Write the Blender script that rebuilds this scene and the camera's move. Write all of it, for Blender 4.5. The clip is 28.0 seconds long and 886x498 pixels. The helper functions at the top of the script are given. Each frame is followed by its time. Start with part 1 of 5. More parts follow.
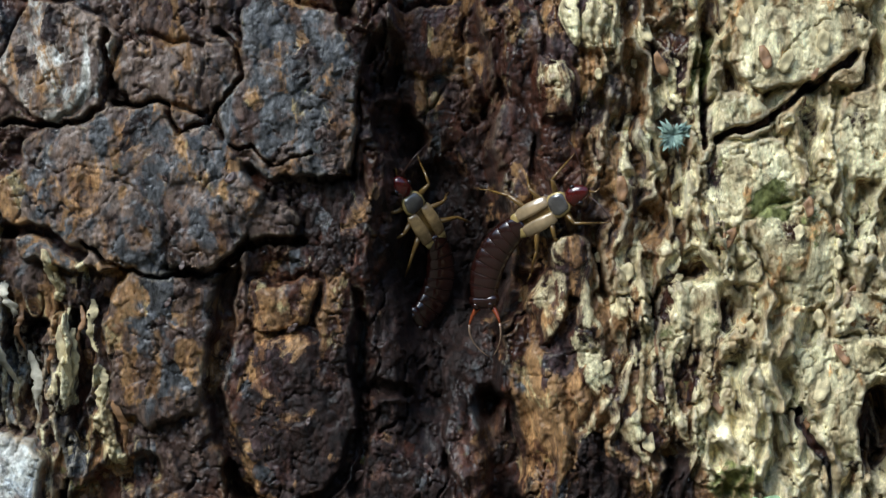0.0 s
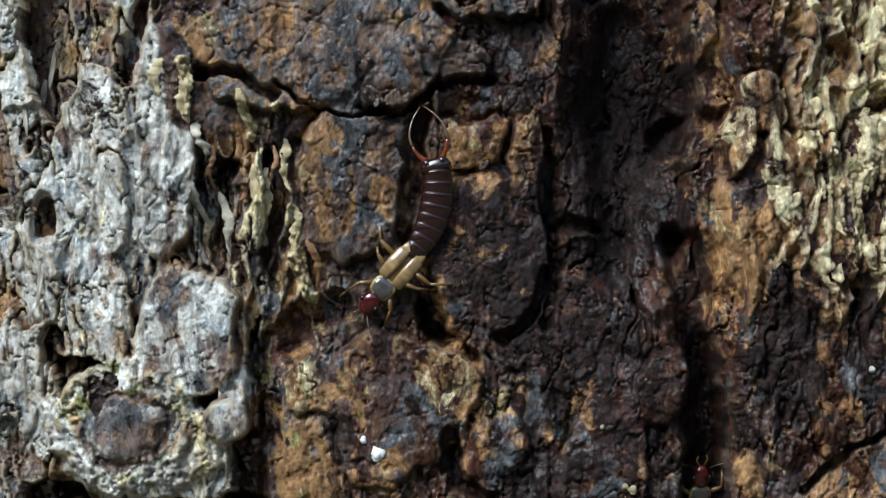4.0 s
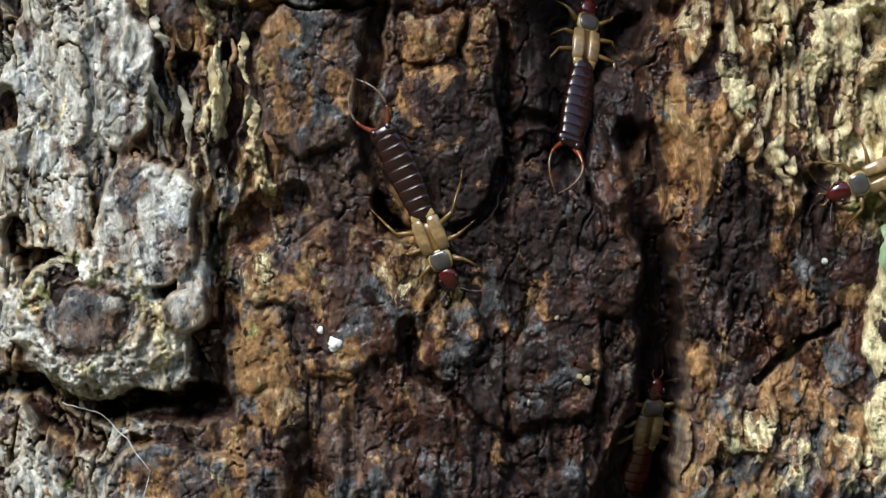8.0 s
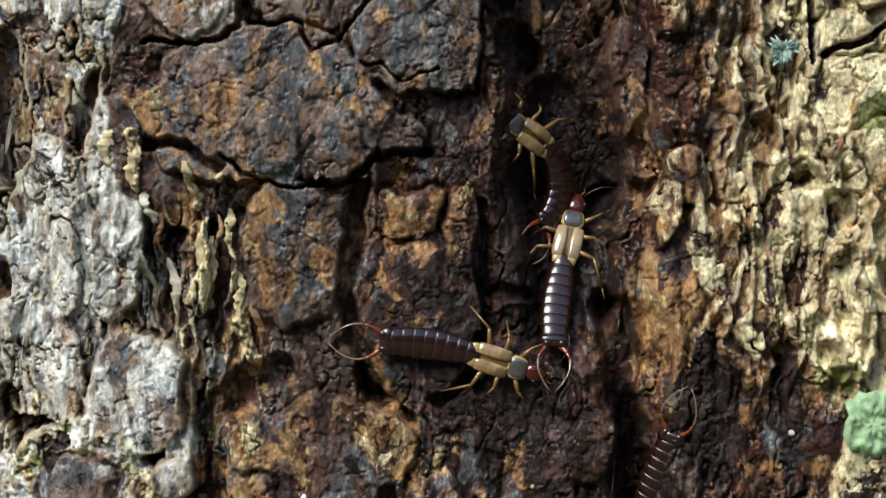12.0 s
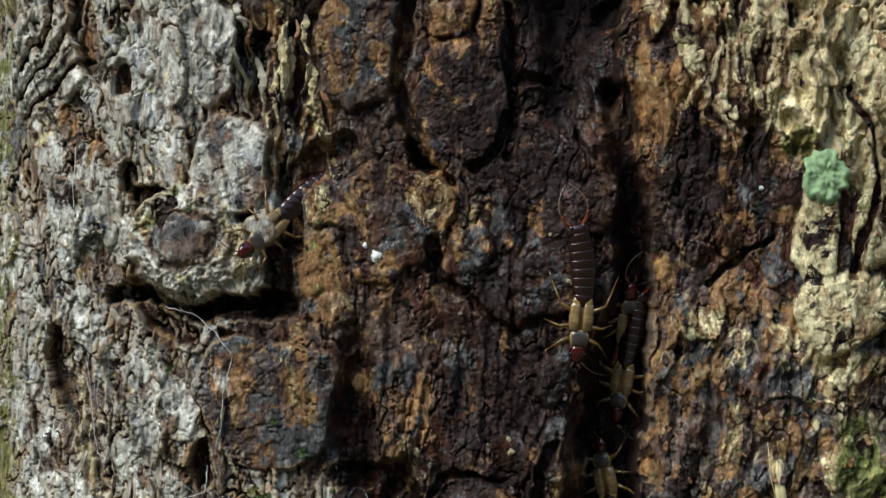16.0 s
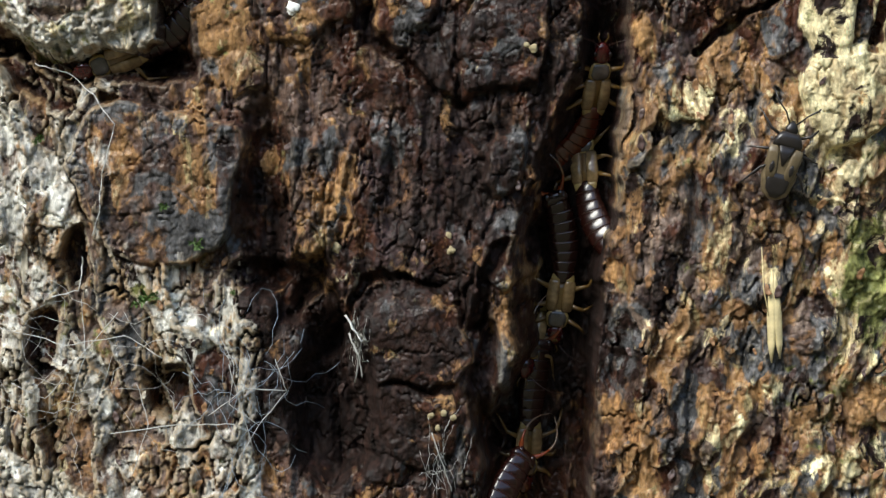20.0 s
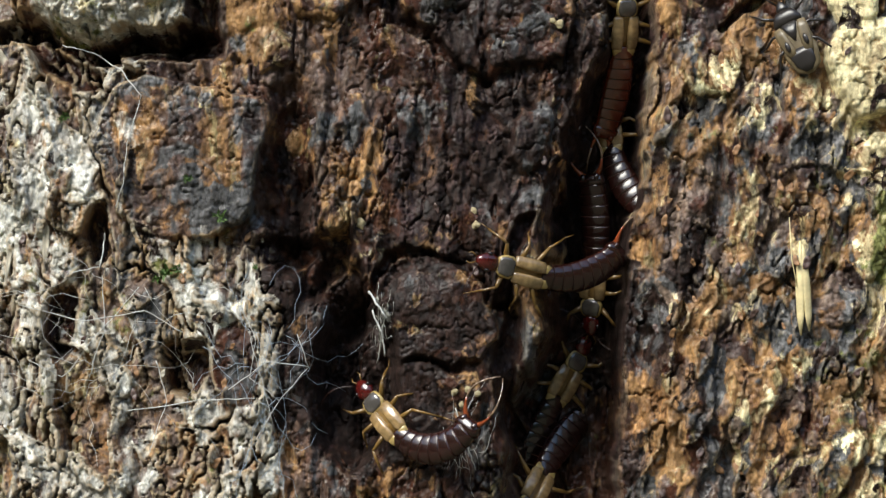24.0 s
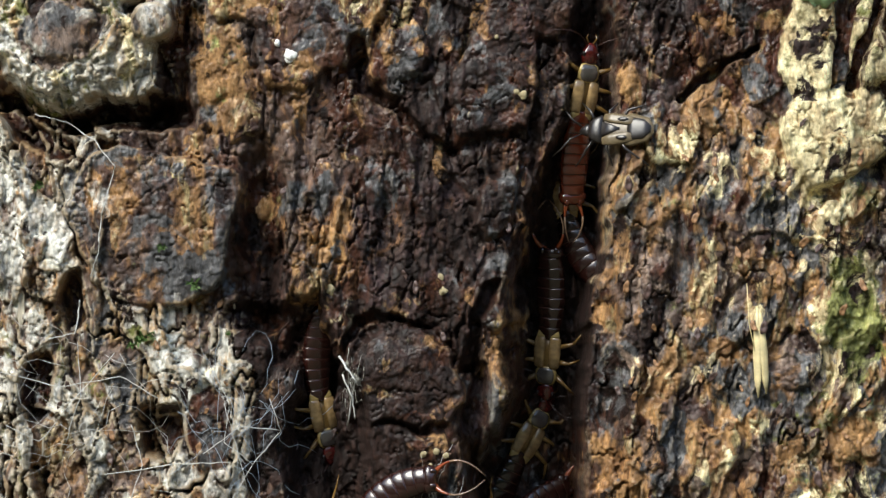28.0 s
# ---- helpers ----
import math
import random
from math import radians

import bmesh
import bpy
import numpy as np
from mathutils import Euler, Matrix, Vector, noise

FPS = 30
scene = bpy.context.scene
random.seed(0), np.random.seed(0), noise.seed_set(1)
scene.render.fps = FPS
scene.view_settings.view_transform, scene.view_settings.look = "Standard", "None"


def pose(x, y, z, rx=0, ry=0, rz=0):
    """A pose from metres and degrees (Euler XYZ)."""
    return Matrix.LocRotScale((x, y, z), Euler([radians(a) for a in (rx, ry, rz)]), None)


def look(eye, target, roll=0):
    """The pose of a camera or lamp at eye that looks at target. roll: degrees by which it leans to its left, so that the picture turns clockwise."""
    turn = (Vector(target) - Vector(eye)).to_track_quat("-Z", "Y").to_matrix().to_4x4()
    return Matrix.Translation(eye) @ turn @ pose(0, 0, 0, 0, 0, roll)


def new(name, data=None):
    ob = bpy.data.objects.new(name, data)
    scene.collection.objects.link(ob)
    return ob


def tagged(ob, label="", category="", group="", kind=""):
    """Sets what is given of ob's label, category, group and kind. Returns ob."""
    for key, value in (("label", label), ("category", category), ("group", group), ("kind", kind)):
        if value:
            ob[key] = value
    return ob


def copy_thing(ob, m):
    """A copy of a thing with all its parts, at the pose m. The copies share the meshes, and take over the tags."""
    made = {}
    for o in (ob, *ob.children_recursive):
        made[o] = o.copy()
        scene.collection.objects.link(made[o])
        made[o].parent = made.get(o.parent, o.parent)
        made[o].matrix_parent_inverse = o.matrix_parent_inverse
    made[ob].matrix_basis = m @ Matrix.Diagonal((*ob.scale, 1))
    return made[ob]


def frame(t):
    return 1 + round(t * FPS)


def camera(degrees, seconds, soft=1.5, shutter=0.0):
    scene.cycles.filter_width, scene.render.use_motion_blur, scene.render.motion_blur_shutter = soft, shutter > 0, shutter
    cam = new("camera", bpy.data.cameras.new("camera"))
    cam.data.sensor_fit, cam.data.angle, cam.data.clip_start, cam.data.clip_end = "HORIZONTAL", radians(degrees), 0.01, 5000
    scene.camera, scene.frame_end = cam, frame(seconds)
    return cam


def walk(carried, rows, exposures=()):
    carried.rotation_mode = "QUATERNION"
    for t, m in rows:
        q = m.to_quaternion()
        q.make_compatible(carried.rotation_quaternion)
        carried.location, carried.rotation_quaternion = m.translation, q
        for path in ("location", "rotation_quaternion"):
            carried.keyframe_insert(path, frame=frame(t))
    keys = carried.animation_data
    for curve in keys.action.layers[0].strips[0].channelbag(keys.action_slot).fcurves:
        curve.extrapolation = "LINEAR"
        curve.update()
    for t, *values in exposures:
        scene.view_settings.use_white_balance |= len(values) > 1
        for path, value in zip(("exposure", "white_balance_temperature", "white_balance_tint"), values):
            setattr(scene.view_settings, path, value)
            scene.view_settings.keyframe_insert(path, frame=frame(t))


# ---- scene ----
cam = camera(22, 28.0, 1.35)
PATH = (
    (0, look((0.01907, -0.15686, 1.32410), (0.01804, 0.00313, 1.32526), -0.24)),
    (0.5, look((0.01798, -0.15635, 1.31990), (0.01752, 0.00365, 1.32100), -0.11)),
    (1, look((0.01733, -0.15734, 1.32083), (0.01752, 0.00266, 1.32177), -0.13)),
    (1.5, look((0.01618, -0.15931, 1.32344), (0.01727, 0.00068, 1.32480), -0.18)),
    (2, look((0.01187, -0.15840, 1.31860), (0.01412, 0.00157, 1.32099), -0.34)),
    (2.5, look((0.00747, -0.15826, 1.31538), (0.01068, 0.00167, 1.31886), -0.24)),
    (3, look((0.00273, -0.15715, 1.31019), (0.00681, 0.00275, 1.31401), -0.41)),
    (3.5, look((0.00060, -0.15809, 1.31180), (0.00477, 0.00182, 1.31521), -0.60)),
    (5.5, look((0.00462, -0.15948, 1.30723), (0.00631, 0.00051, 1.30672), -0.55)),
    (6, look((0.00513, -0.15838, 1.30416), (0.00618, 0.00161, 1.30325), -0.56)),
    (6.5, look((0.00525, -0.15748, 1.30189), (0.00605, 0.00252, 1.30064), -0.45)),
    (7, look((0.00504, -0.15954, 1.30754), (0.00600, 0.00045, 1.30587), -0.56)),
    (7.5, look((0.00486, -0.16005, 1.30785), (0.00619, -0.00006, 1.30608), -0.71)),
    (8, look((0.00583, -0.16036, 1.30882), (0.00776, -0.00039, 1.30650), -0.55)),
    (8.5, look((0.00795, -0.16165, 1.31520), (0.01049, -0.00170, 1.31197), -0.53)),
    (9, look((0.00805, -0.16351, 1.32485), (0.01053, -0.00357, 1.32141), -0.43)),
    (9.5, look((0.00734, -0.16328, 1.32525), (0.01018, -0.00333, 1.32216), -0.57)),
    (10, look((0.00666, -0.16220, 1.32117), (0.00979, -0.00226, 1.31821), -0.50)),
    (10.5, look((0.00647, -0.16260, 1.32144), (0.00995, -0.00266, 1.31839), -0.56)),
    (11, look((0.00628, -0.16524, 1.32283), (0.00972, -0.00531, 1.31942), -0.45)),
    (11.5, look((0.00635, -0.16594, 1.32377), (0.00938, -0.00601, 1.32006), -0.57)),
    (12, look((0.00721, -0.16550, 1.32280), (0.00926, -0.00556, 1.31895), -0.46)),
    (12.5, look((0.00994, -0.18516, 1.32122), (0.00978, -0.02520, 1.31764), -0.71)),
    (14.5, look((0.01639, -0.21113, 1.31073), (0.00881, -0.05131, 1.31206), -0.87)),
    (15, look((0.01782, -0.20973, 1.30708), (0.00919, -0.04998, 1.30915), -0.87)),
    (15.5, look((0.01724, -0.20834, 1.30238), (0.00870, -0.04860, 1.30572), -0.85)),
    (16, look((0.01609, -0.20377, 1.29513), (0.00821, -0.04402, 1.29936), -0.77)),
    (16.5, look((0.01551, -0.20048, 1.29041), (0.00767, -0.04071, 1.29364), -0.31)),
    (17, look((0.01594, -0.19805, 1.28931), (0.00848, -0.03822, 1.28950), -0.42)),
    (17.5, look((0.01661, -0.19753, 1.29053), (0.00920, -0.03772, 1.28841), -0.46)),
    (18, look((0.01753, -0.19727, 1.29139), (0.00974, -0.03751, 1.28740), -0.49)),
    (18.5, look((0.01698, -0.19640, 1.29154), (0.00965, -0.03667, 1.28594), -0.39)),
    (19, look((0.01523, -0.16596, 1.29165), (0.00959, -0.00621, 1.28470), 0.06)),
    (19.5, look((0.01497, -0.16521, 1.29446), (0.01163, -0.00549, 1.28565), 0.67)),
    (20, look((0.01408, -0.16798, 1.29316), (0.01143, -0.00833, 1.28295), 0.77)),
    (20.5, look((0.01270, -0.16753, 1.28917), (0.00912, -0.00784, 1.27985), 0.69)),
    (22.5, look((0.01246, -0.16482, 1.26817), (0.00838, -0.00517, 1.27793), 1.78)),
    (23, look((0.01286, -0.16529, 1.26740), (0.00892, -0.00575, 1.27893), 1.71)),
    (23.5, look((0.01279, -0.16584, 1.26724), (0.00919, -0.00634, 1.27931), 1.50)),
    (24, look((0.01260, -0.16656, 1.26736), (0.00963, -0.00710, 1.28008), 1.22)),
    (24.5, look((0.01230, -0.16756, 1.26770), (0.01005, -0.00818, 1.28157), 1.05)),
    (25, look((0.01267, -0.16652, 1.26728), (0.01071, -0.00721, 1.28198), 0.86)),
    (25.5, look((0.01248, -0.16686, 1.26713), (0.01101, -0.00754, 1.28179), 0.90)),
    (26, look((0.01252, -0.16677, 1.26738), (0.01139, -0.00741, 1.28153), 0.93)),
    (26.5, look((0.01230, -0.16819, 1.26851), (0.01224, -0.00871, 1.28141), 1.00)),
    (27, look((0.01099, -0.16912, 1.26961), (0.01190, -0.00955, 1.28131), 1.01)),
    (27.5, look((0.01002, -0.17023, 1.27132), (0.01184, -0.01061, 1.28219), 0.89)),
    (28, look((0.00858, -0.17177, 1.27443), (0.01162, -0.01214, 1.28482), 0.77)),
)
EXPOSURES = ((0, 0.80, 5800, 2), (3, 0.86, 5650, 2), (6, 0.78, 6100, 4), (9, 1.02, 6300, 5), (11, 1.10, 6350, 5), (15, 0.46, 6350, 3), (16.5, 0.52, 6350, 3), (18, 0.73, 6450, 4), (19, 0.84, 6550, 5), (20, 1.02, 6600, 5), (23, 1.18, 6750, 5), (28, 1.22, 6700, 5))
walk(cam, PATH, EXPOSURES)
# ---- world and light ----
world = bpy.data.worlds.new("sky")
world.use_nodes = True
scene.world = world
wn = world.node_tree.nodes
sky = wn.new("ShaderNodeTexSky")
sky.sky_type = "NISHITA"
sky.sun_disc = False
sky.sun_elevation, sky.sun_rotation = radians(45), radians(223)
wn["Background"].inputs["Strength"].default_value = 0.14
world.node_tree.links.new(sky.outputs[0], wn["Background"].inputs["Color"])
sun_data = bpy.data.lights.new("sun", "SUN")
sun_data.energy, sun_data.angle, sun_data.color = 2.4, radians(34), (1.0, 0.97, 0.92)
sun = new("sun", sun_data)
sun.matrix_world = look((-1.5, -1.6, 2.2), (0, 0, 0))

BASE = 1.3   # height of the white fleck above the ground


# ---- materials ----
def nodes_of(name):
    m = bpy.data.materials.new(name)
    m.use_nodes = True
    nt = m.node_tree
    return m, nt, nt.nodes["Principled BSDF"]


def add(nt, kind, **kw):
    n = nt.nodes.new("ShaderNode" + kind)
    for k, v in kw.items():
        n.inputs[k].default_value = v
    return n


def mix(nt, fac, a, b, mode="MIX"):
    n = nt.nodes.new("ShaderNodeMix")
    n.data_type, n.blend_type = "RGBA", mode
    for sock, v in ((n.inputs[0], fac), (n.inputs[6], a), (n.inputs[7], b)):
        if hasattr(v, "is_output"):
            nt.links.new(v, sock)
        else:
            sock.default_value = v if not isinstance(v, tuple) else (*v, 1.0)
    return n.outputs[2]


def ramp(nt, src, lo, hi):
    n = nt.nodes.new("ShaderNodeMapRange")
    nt.links.new(src, n.inputs["Value"])
    n.inputs["From Min"].default_value, n.inputs["From Max"].default_value = lo, hi
    return n.outputs["Result"]


def noise_tex(nt, scale, detail=4.0, rough=0.6, vec=None, bend=0.0):
    n = add(nt, "TexNoise", Scale=scale, Detail=detail, Roughness=rough, Distortion=bend)
    n.noise_dimensions = "3D"
    if vec:
        nt.links.new(vec, n.inputs["Vector"])
    return n.outputs["Fac"]


def bump(nt, bsdf, height, dist, strength=1.0):
    b = add(nt, "Bump", Strength=strength, Distance=dist)
    nt.links.new(height, b.inputs["Height"])
    nt.links.new(b.outputs["Normal"], bsdf.inputs["Normal"])


def simple(name, colour, rough=0.5, metal=0.0, scale=900.0, vary=0.35, relief=0.00008, coat=0.0):
    m, nt, bsdf = nodes_of(name)
    tc = nt.nodes.new("ShaderNodeTexCoord")
    f = noise_tex(nt, scale, 4.0, 0.6, tc.outputs["Object"])
    dark = tuple(c * (1 - vary) for c in colour)
    light = tuple(min(1, c * (1 + vary)) for c in colour)
    nt.links.new(mix(nt, ramp(nt, f, 0.3, 0.7), dark, light), bsdf.inputs["Base Color"])
    bsdf.inputs["Roughness"].default_value = rough
    bsdf.inputs["Metallic"].default_value = metal
    bsdf.inputs["Coat Weight"].default_value = coat
    if relief:
        bump(nt, bsdf, f, relief, 0.6)
    return m


def bark_material():
    """Bark: dark corky brown in thin flaking skins, with grey weathering, rust-coloured inner bark, cream crust and
    algae by their own masks, and one mask for both sooty mould and painted-in shade.
    """
    m, nt, bsdf = nodes_of("bark")
    tc = nt.nodes.new("ShaderNodeTexCoord")
    obj = tc.outputs["Object"]

    def mask(name):
        a = nt.nodes.new("ShaderNodeAttribute")
        a.attribute_name = name
        return a.outputs["Fac"]

    def shifted(x, stretch=1.0, lean=0.0):
        mp = nt.nodes.new("ShaderNodeMapping")
        nt.links.new(obj, mp.inputs["Vector"])
        mp.inputs["Location"].default_value = (x, x * 0.7, -x)
        mp.inputs["Rotation"].default_value = (0.0, radians(lean), 0.0)
        mp.inputs["Scale"].default_value = (1.0, 1.0, stretch)
        return mp.outputs["Vector"]

    def math_node(kind, a, b=None, c=None):
        n = nt.nodes.new("ShaderNodeMath")
        n.operation = kind
        for k, v in enumerate((a, b, c)):
            if hasattr(v, "is_output"):
                nt.links.new(v, n.inputs[k])
            elif v is not None:
                n.inputs[k].default_value = v
        return n.outputs[0]

    def skins(src, count):
        """Thin skins lying over one another: flat steps with sharp broken edges."""
        t = math_node("MULTIPLY", src, count)
        f = math_node("FRACT", t)
        return math_node("ADD", math_node("FLOOR", t), ramp(nt, f, 0.0, 0.12))
    dust = noise_tex(nt, 3600.0, 3.0, 0.65, shifted(0.1, 0.7))
    fine = noise_tex(nt, 1500.0, 5.0, 0.65, shifted(0.3, 0.45, 12), 0.6)
    mid = noise_tex(nt, 430.0, 6.0, 0.68, shifted(0.7, 0.42, -8), 1.4)
    big = noise_tex(nt, 150.0, 6.0, 0.68, shifted(1.1, 0.7), 1.0)
    tint = noise_tex(nt, 260.0, 6.0, 0.66, shifted(6.1, 0.55, 15), 1.8)
    tone = mask("tone")
    base = mix(nt, ramp(nt, mid, 0.36, 0.64), (0.0150, 0.0060, 0.0038), (0.078, 0.0285, 0.0160))
    base = mix(nt, ramp(nt, big, 0.50, 0.57), base, mix(nt, ramp(nt, fine, 0.3, 0.7), (0.020, 0.0118, 0.0118), (0.066, 0.038, 0.037)))
    base = mix(nt, ramp(nt, tint, 0.60, 0.66), base, (0.135, 0.062, 0.029))
    base = mix(nt, ramp(nt, tint, 0.40, 0.35), base, (0.024, 0.022, 0.023))
    dry = mix(nt, ramp(nt, mid, 0.38, 0.62), (0.074, 0.050, 0.041), (0.235, 0.172, 0.135))
    dry = mix(nt, ramp(nt, tint, 0.55, 0.63), dry, mix(nt, ramp(nt, fine, 0.35, 0.65), (0.13, 0.062, 0.034), (0.31, 0.180, 0.088)))
    dry = mix(nt, ramp(nt, tint, 0.44, 0.38), dry, mix(nt, ramp(nt, fine, 0.35, 0.65), (0.050, 0.048, 0.050), (0.120, 0.112, 0.112)))
    base = mix(nt, ramp(nt, mask("dry"), 0.0, 1.0), base, dry)
    rust = mix(nt, ramp(nt, mid, 0.34, 0.62), (0.085, 0.040, 0.022), (0.36, 0.205, 0.088))
    rust = mix(nt, ramp(nt, tint, 0.56, 0.62), rust, mix(nt, ramp(nt, fine, 0.35, 0.65), (0.19, 0.082, 0.031), (0.47, 0.265, 0.110)))
    rust = mix(nt, ramp(nt, tint, 0.45, 0.39), rust, mix(nt, ramp(nt, fine, 0.35, 0.65), (0.12, 0.088, 0.045), (0.42, 0.330, 0.165)))
    grey = mix(nt, ramp(nt, mid, 0.32, 0.66), (0.22, 0.195, 0.155), (0.76, 0.75, 0.69))
    grey = mix(nt, ramp(nt, tint, 0.58, 0.66), grey, mix(nt, ramp(nt, fine, 0.35, 0.65), (0.17, 0.105, 0.060), (0.44, 0.32, 0.20)))
    grey = mix(nt, ramp(nt, tint, 0.44, 0.36), grey, mix(nt, ramp(nt, fine, 0.35, 0.65), (0.19, 0.21, 0.225), (0.50, 0.52, 0.53)))
    cream = mix(nt, ramp(nt, mid, 0.32, 0.60), (0.22, 0.120, 0.042), (0.84, 0.74, 0.45))
    cream = mix(nt, ramp(nt, tint, 0.45, 0.38), cream, mix(nt, ramp(nt, fine, 0.35, 0.65), (0.32, 0.27, 0.12), (0.76, 0.71, 0.46)))
    cream = mix(nt, ramp(nt, tint, 0.62, 0.67), cream, mix(nt, ramp(nt, fine, 0.35, 0.65), (0.30, 0.13, 0.040), (0.60, 0.37, 0.15)))

    def broken(name, noise_out, amount=2.6):
        s = math_node("MULTIPLY_ADD", noise_out, amount, mask(name))
        return ramp(nt, s, 0.5 + amount * 0.5 - 0.11, 0.5 + amount * 0.5 + 0.11)
    col = mix(nt, broken("rust", noise_tex(nt, 330.0, 6.0, 0.66, shifted(3.1, 0.5, 10), 1.4)), base, rust)
    col = mix(nt, broken("slate", noise_tex(nt, 240.0, 6.0, 0.66, shifted(3.7, 0.7, -14), 1.3)), col, mix(nt, ramp(nt, fine, 0.3, 0.7), (0.030, 0.030, 0.031), (0.135, 0.132, 0.134)))
    col = mix(nt, broken("grey", noise_tex(nt, 360.0, 6.0, 0.70, shifted(4.3, 0.40), 0.9), 1.7), col, grey)
    col = mix(nt, broken("cream", noise_tex(nt, 360.0, 6.0, 0.70, shifted(4.9, 0.6), 0.9)), col, cream)
    col = mix(nt, broken("algae", noise_tex(nt, 500.0, 6.0, 0.7, shifted(5.3))), col, mix(nt, ramp(nt, fine, 0.3, 0.7), (0.085, 0.095, 0.028), (0.26, 0.26, 0.09)))
    # near-black colour: sooty mould, and shade painted on hollows and the middle band
    col = mix(nt, broken("soot_shade", noise_tex(nt, 420.0, 6.0, 0.68, shifted(5.9), 0.8)), col, mix(nt, ramp(nt, fine, 0.35, 0.65), (0.0095, 0.0052, 0.0040), (0.0260, 0.0125, 0.0095)))
    grain = mix(nt, ramp(nt, fine, 0.3, 0.7), (0.58, 0.57, 0.56), (1.42, 1.42, 1.41))
    col = mix(nt, 1.0, col, grain, "MULTIPLY")
    grain = mix(nt, ramp(nt, dust, 0.3, 0.7), (0.74, 0.74, 0.74), (1.26, 1.26, 1.26))
    col = mix(nt, 1.0, col, grain, "MULTIPLY")
    own = mix(nt, ramp(nt, tone, 0.0, 1.0), (0.66, 0.62, 0.60), (1.30, 1.34, 1.36))
    col = mix(nt, 1.0, col, own, "MULTIPLY")
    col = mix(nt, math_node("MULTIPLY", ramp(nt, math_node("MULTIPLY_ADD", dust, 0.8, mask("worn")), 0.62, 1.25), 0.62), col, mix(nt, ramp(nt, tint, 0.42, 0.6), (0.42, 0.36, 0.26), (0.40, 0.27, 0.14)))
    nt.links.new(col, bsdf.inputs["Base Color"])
    bsdf.inputs["Specular IOR Level"].default_value = 0.26
    r = nt.nodes.new("ShaderNodeMapRange")
    nt.links.new(math_node("ADD", math_node("MULTIPLY", big, 0.5), math_node("MULTIPLY", tint, 0.5)), r.inputs["Value"])
    r.inputs["From Min"].default_value, r.inputs["From Max"].default_value = 0.40, 0.60
    r.inputs["To Min"].default_value, r.inputs["To Max"].default_value = 0.18, 0.58
    nt.links.new(math_node("MULTIPLY_ADD", mask("soot_shade"), 0.22, r.outputs["Result"]), bsdf.inputs["Roughness"])
    edges = math_node("ADD", skins(tint, 16.0), math_node("MULTIPLY", skins(mid, 11.0), 0.8))
    h = math_node("MULTIPLY_ADD", fine, 0.5, math_node("MULTIPLY", dust, 0.22))
    h = math_node("MULTIPLY_ADD", edges, 0.62, h)
    bump(nt, bsdf, h, 0.00009, 1.0)
    return m


BARK = bark_material()


# ---- noise on the bark's own grid, in millimetres ----
def hash_raw(ix, iz, seed):
    h = (ix.astype(np.int64) * 374761393 + iz.astype(np.int64) * 668265263 + seed * 1442695041) & 0x7FFFFFFF
    h = ((h ^ (h >> 13)) * 1274126177) & 0x7FFFFFFF
    h = ((h ^ (h >> 15)) * 2246822519) & 0x7FFFFFFF
    return ((h ^ (h >> 16)) & 0xFFFFFF) / float(0xFFFFFF)


def lattice(ix, iz):
    """The whole-number grid that spans the given cells, and each cell's place in it."""
    x0, z0 = int(ix.min()) - 1, int(iz.min()) - 1
    wide, high = int(ix.max()) - x0 + 3, int(iz.max()) - z0 + 3
    gx, gz = np.meshgrid(np.arange(x0, x0 + wide), np.arange(z0, z0 + high))
    return gx, gz, ((iz - z0) * wide + (ix - x0)).astype(np.int32), wide


def hash2(ix, iz, seed):
    gx, gz, at, _ = lattice(ix, iz)
    if gx.size > ix.size:
        return hash_raw(ix, iz, seed)
    return np.take(hash_raw(gx, gz, seed).ravel(), at)


def perlin(x, z, seed):
    ix, iz = np.floor(x), np.floor(z)
    fx, fz = x - ix, z - iz
    u, v = fx * fx * fx * (fx * (fx * 6 - 15) + 10), fz * fz * fz * (fz * (fz * 6 - 15) + 10)
    gx, gz, at, wide = lattice(ix, iz)
    if gx.size > 4 * ix.size:
        gx = np.concatenate([(ix + d).ravel() for d in (0, 1, 0, 1)])
        gz = np.concatenate([(iz + d).ravel() for d in (0, 0, 1, 1)])
        at = None
    a = hash_raw(gx, gz, seed).ravel() * 2 * math.pi
    ca, sa = np.cos(a), np.sin(a)

    def corner(dx, dz):
        if at is None:
            k = slice((dx + 2 * dz) * ix.size, (dx + 2 * dz + 1) * ix.size)
            return ca[k].reshape(ix.shape) * (fx - dx) + sa[k].reshape(ix.shape) * (fz - dz)
        k = at + (dx + dz * wide)
        return np.take(ca, k) * (fx - dx) + np.take(sa, k) * (fz - dz)
    lo = corner(0, 0) * (1 - u) + corner(1, 0) * u
    hi = corner(0, 1) * (1 - u) + corner(1, 1) * u
    return (lo * (1 - v) + hi * v) * 1.5


def fbm(x, z, seed, octaves=4, gain=0.5):
    out, amp = 0.0, 1.0
    for o in range(octaves):
        out = out + amp * perlin(x * 2 ** o + 17.3 * o, z * 2 ** o - 9.1 * o, seed + o)
        amp *= gain
    return out


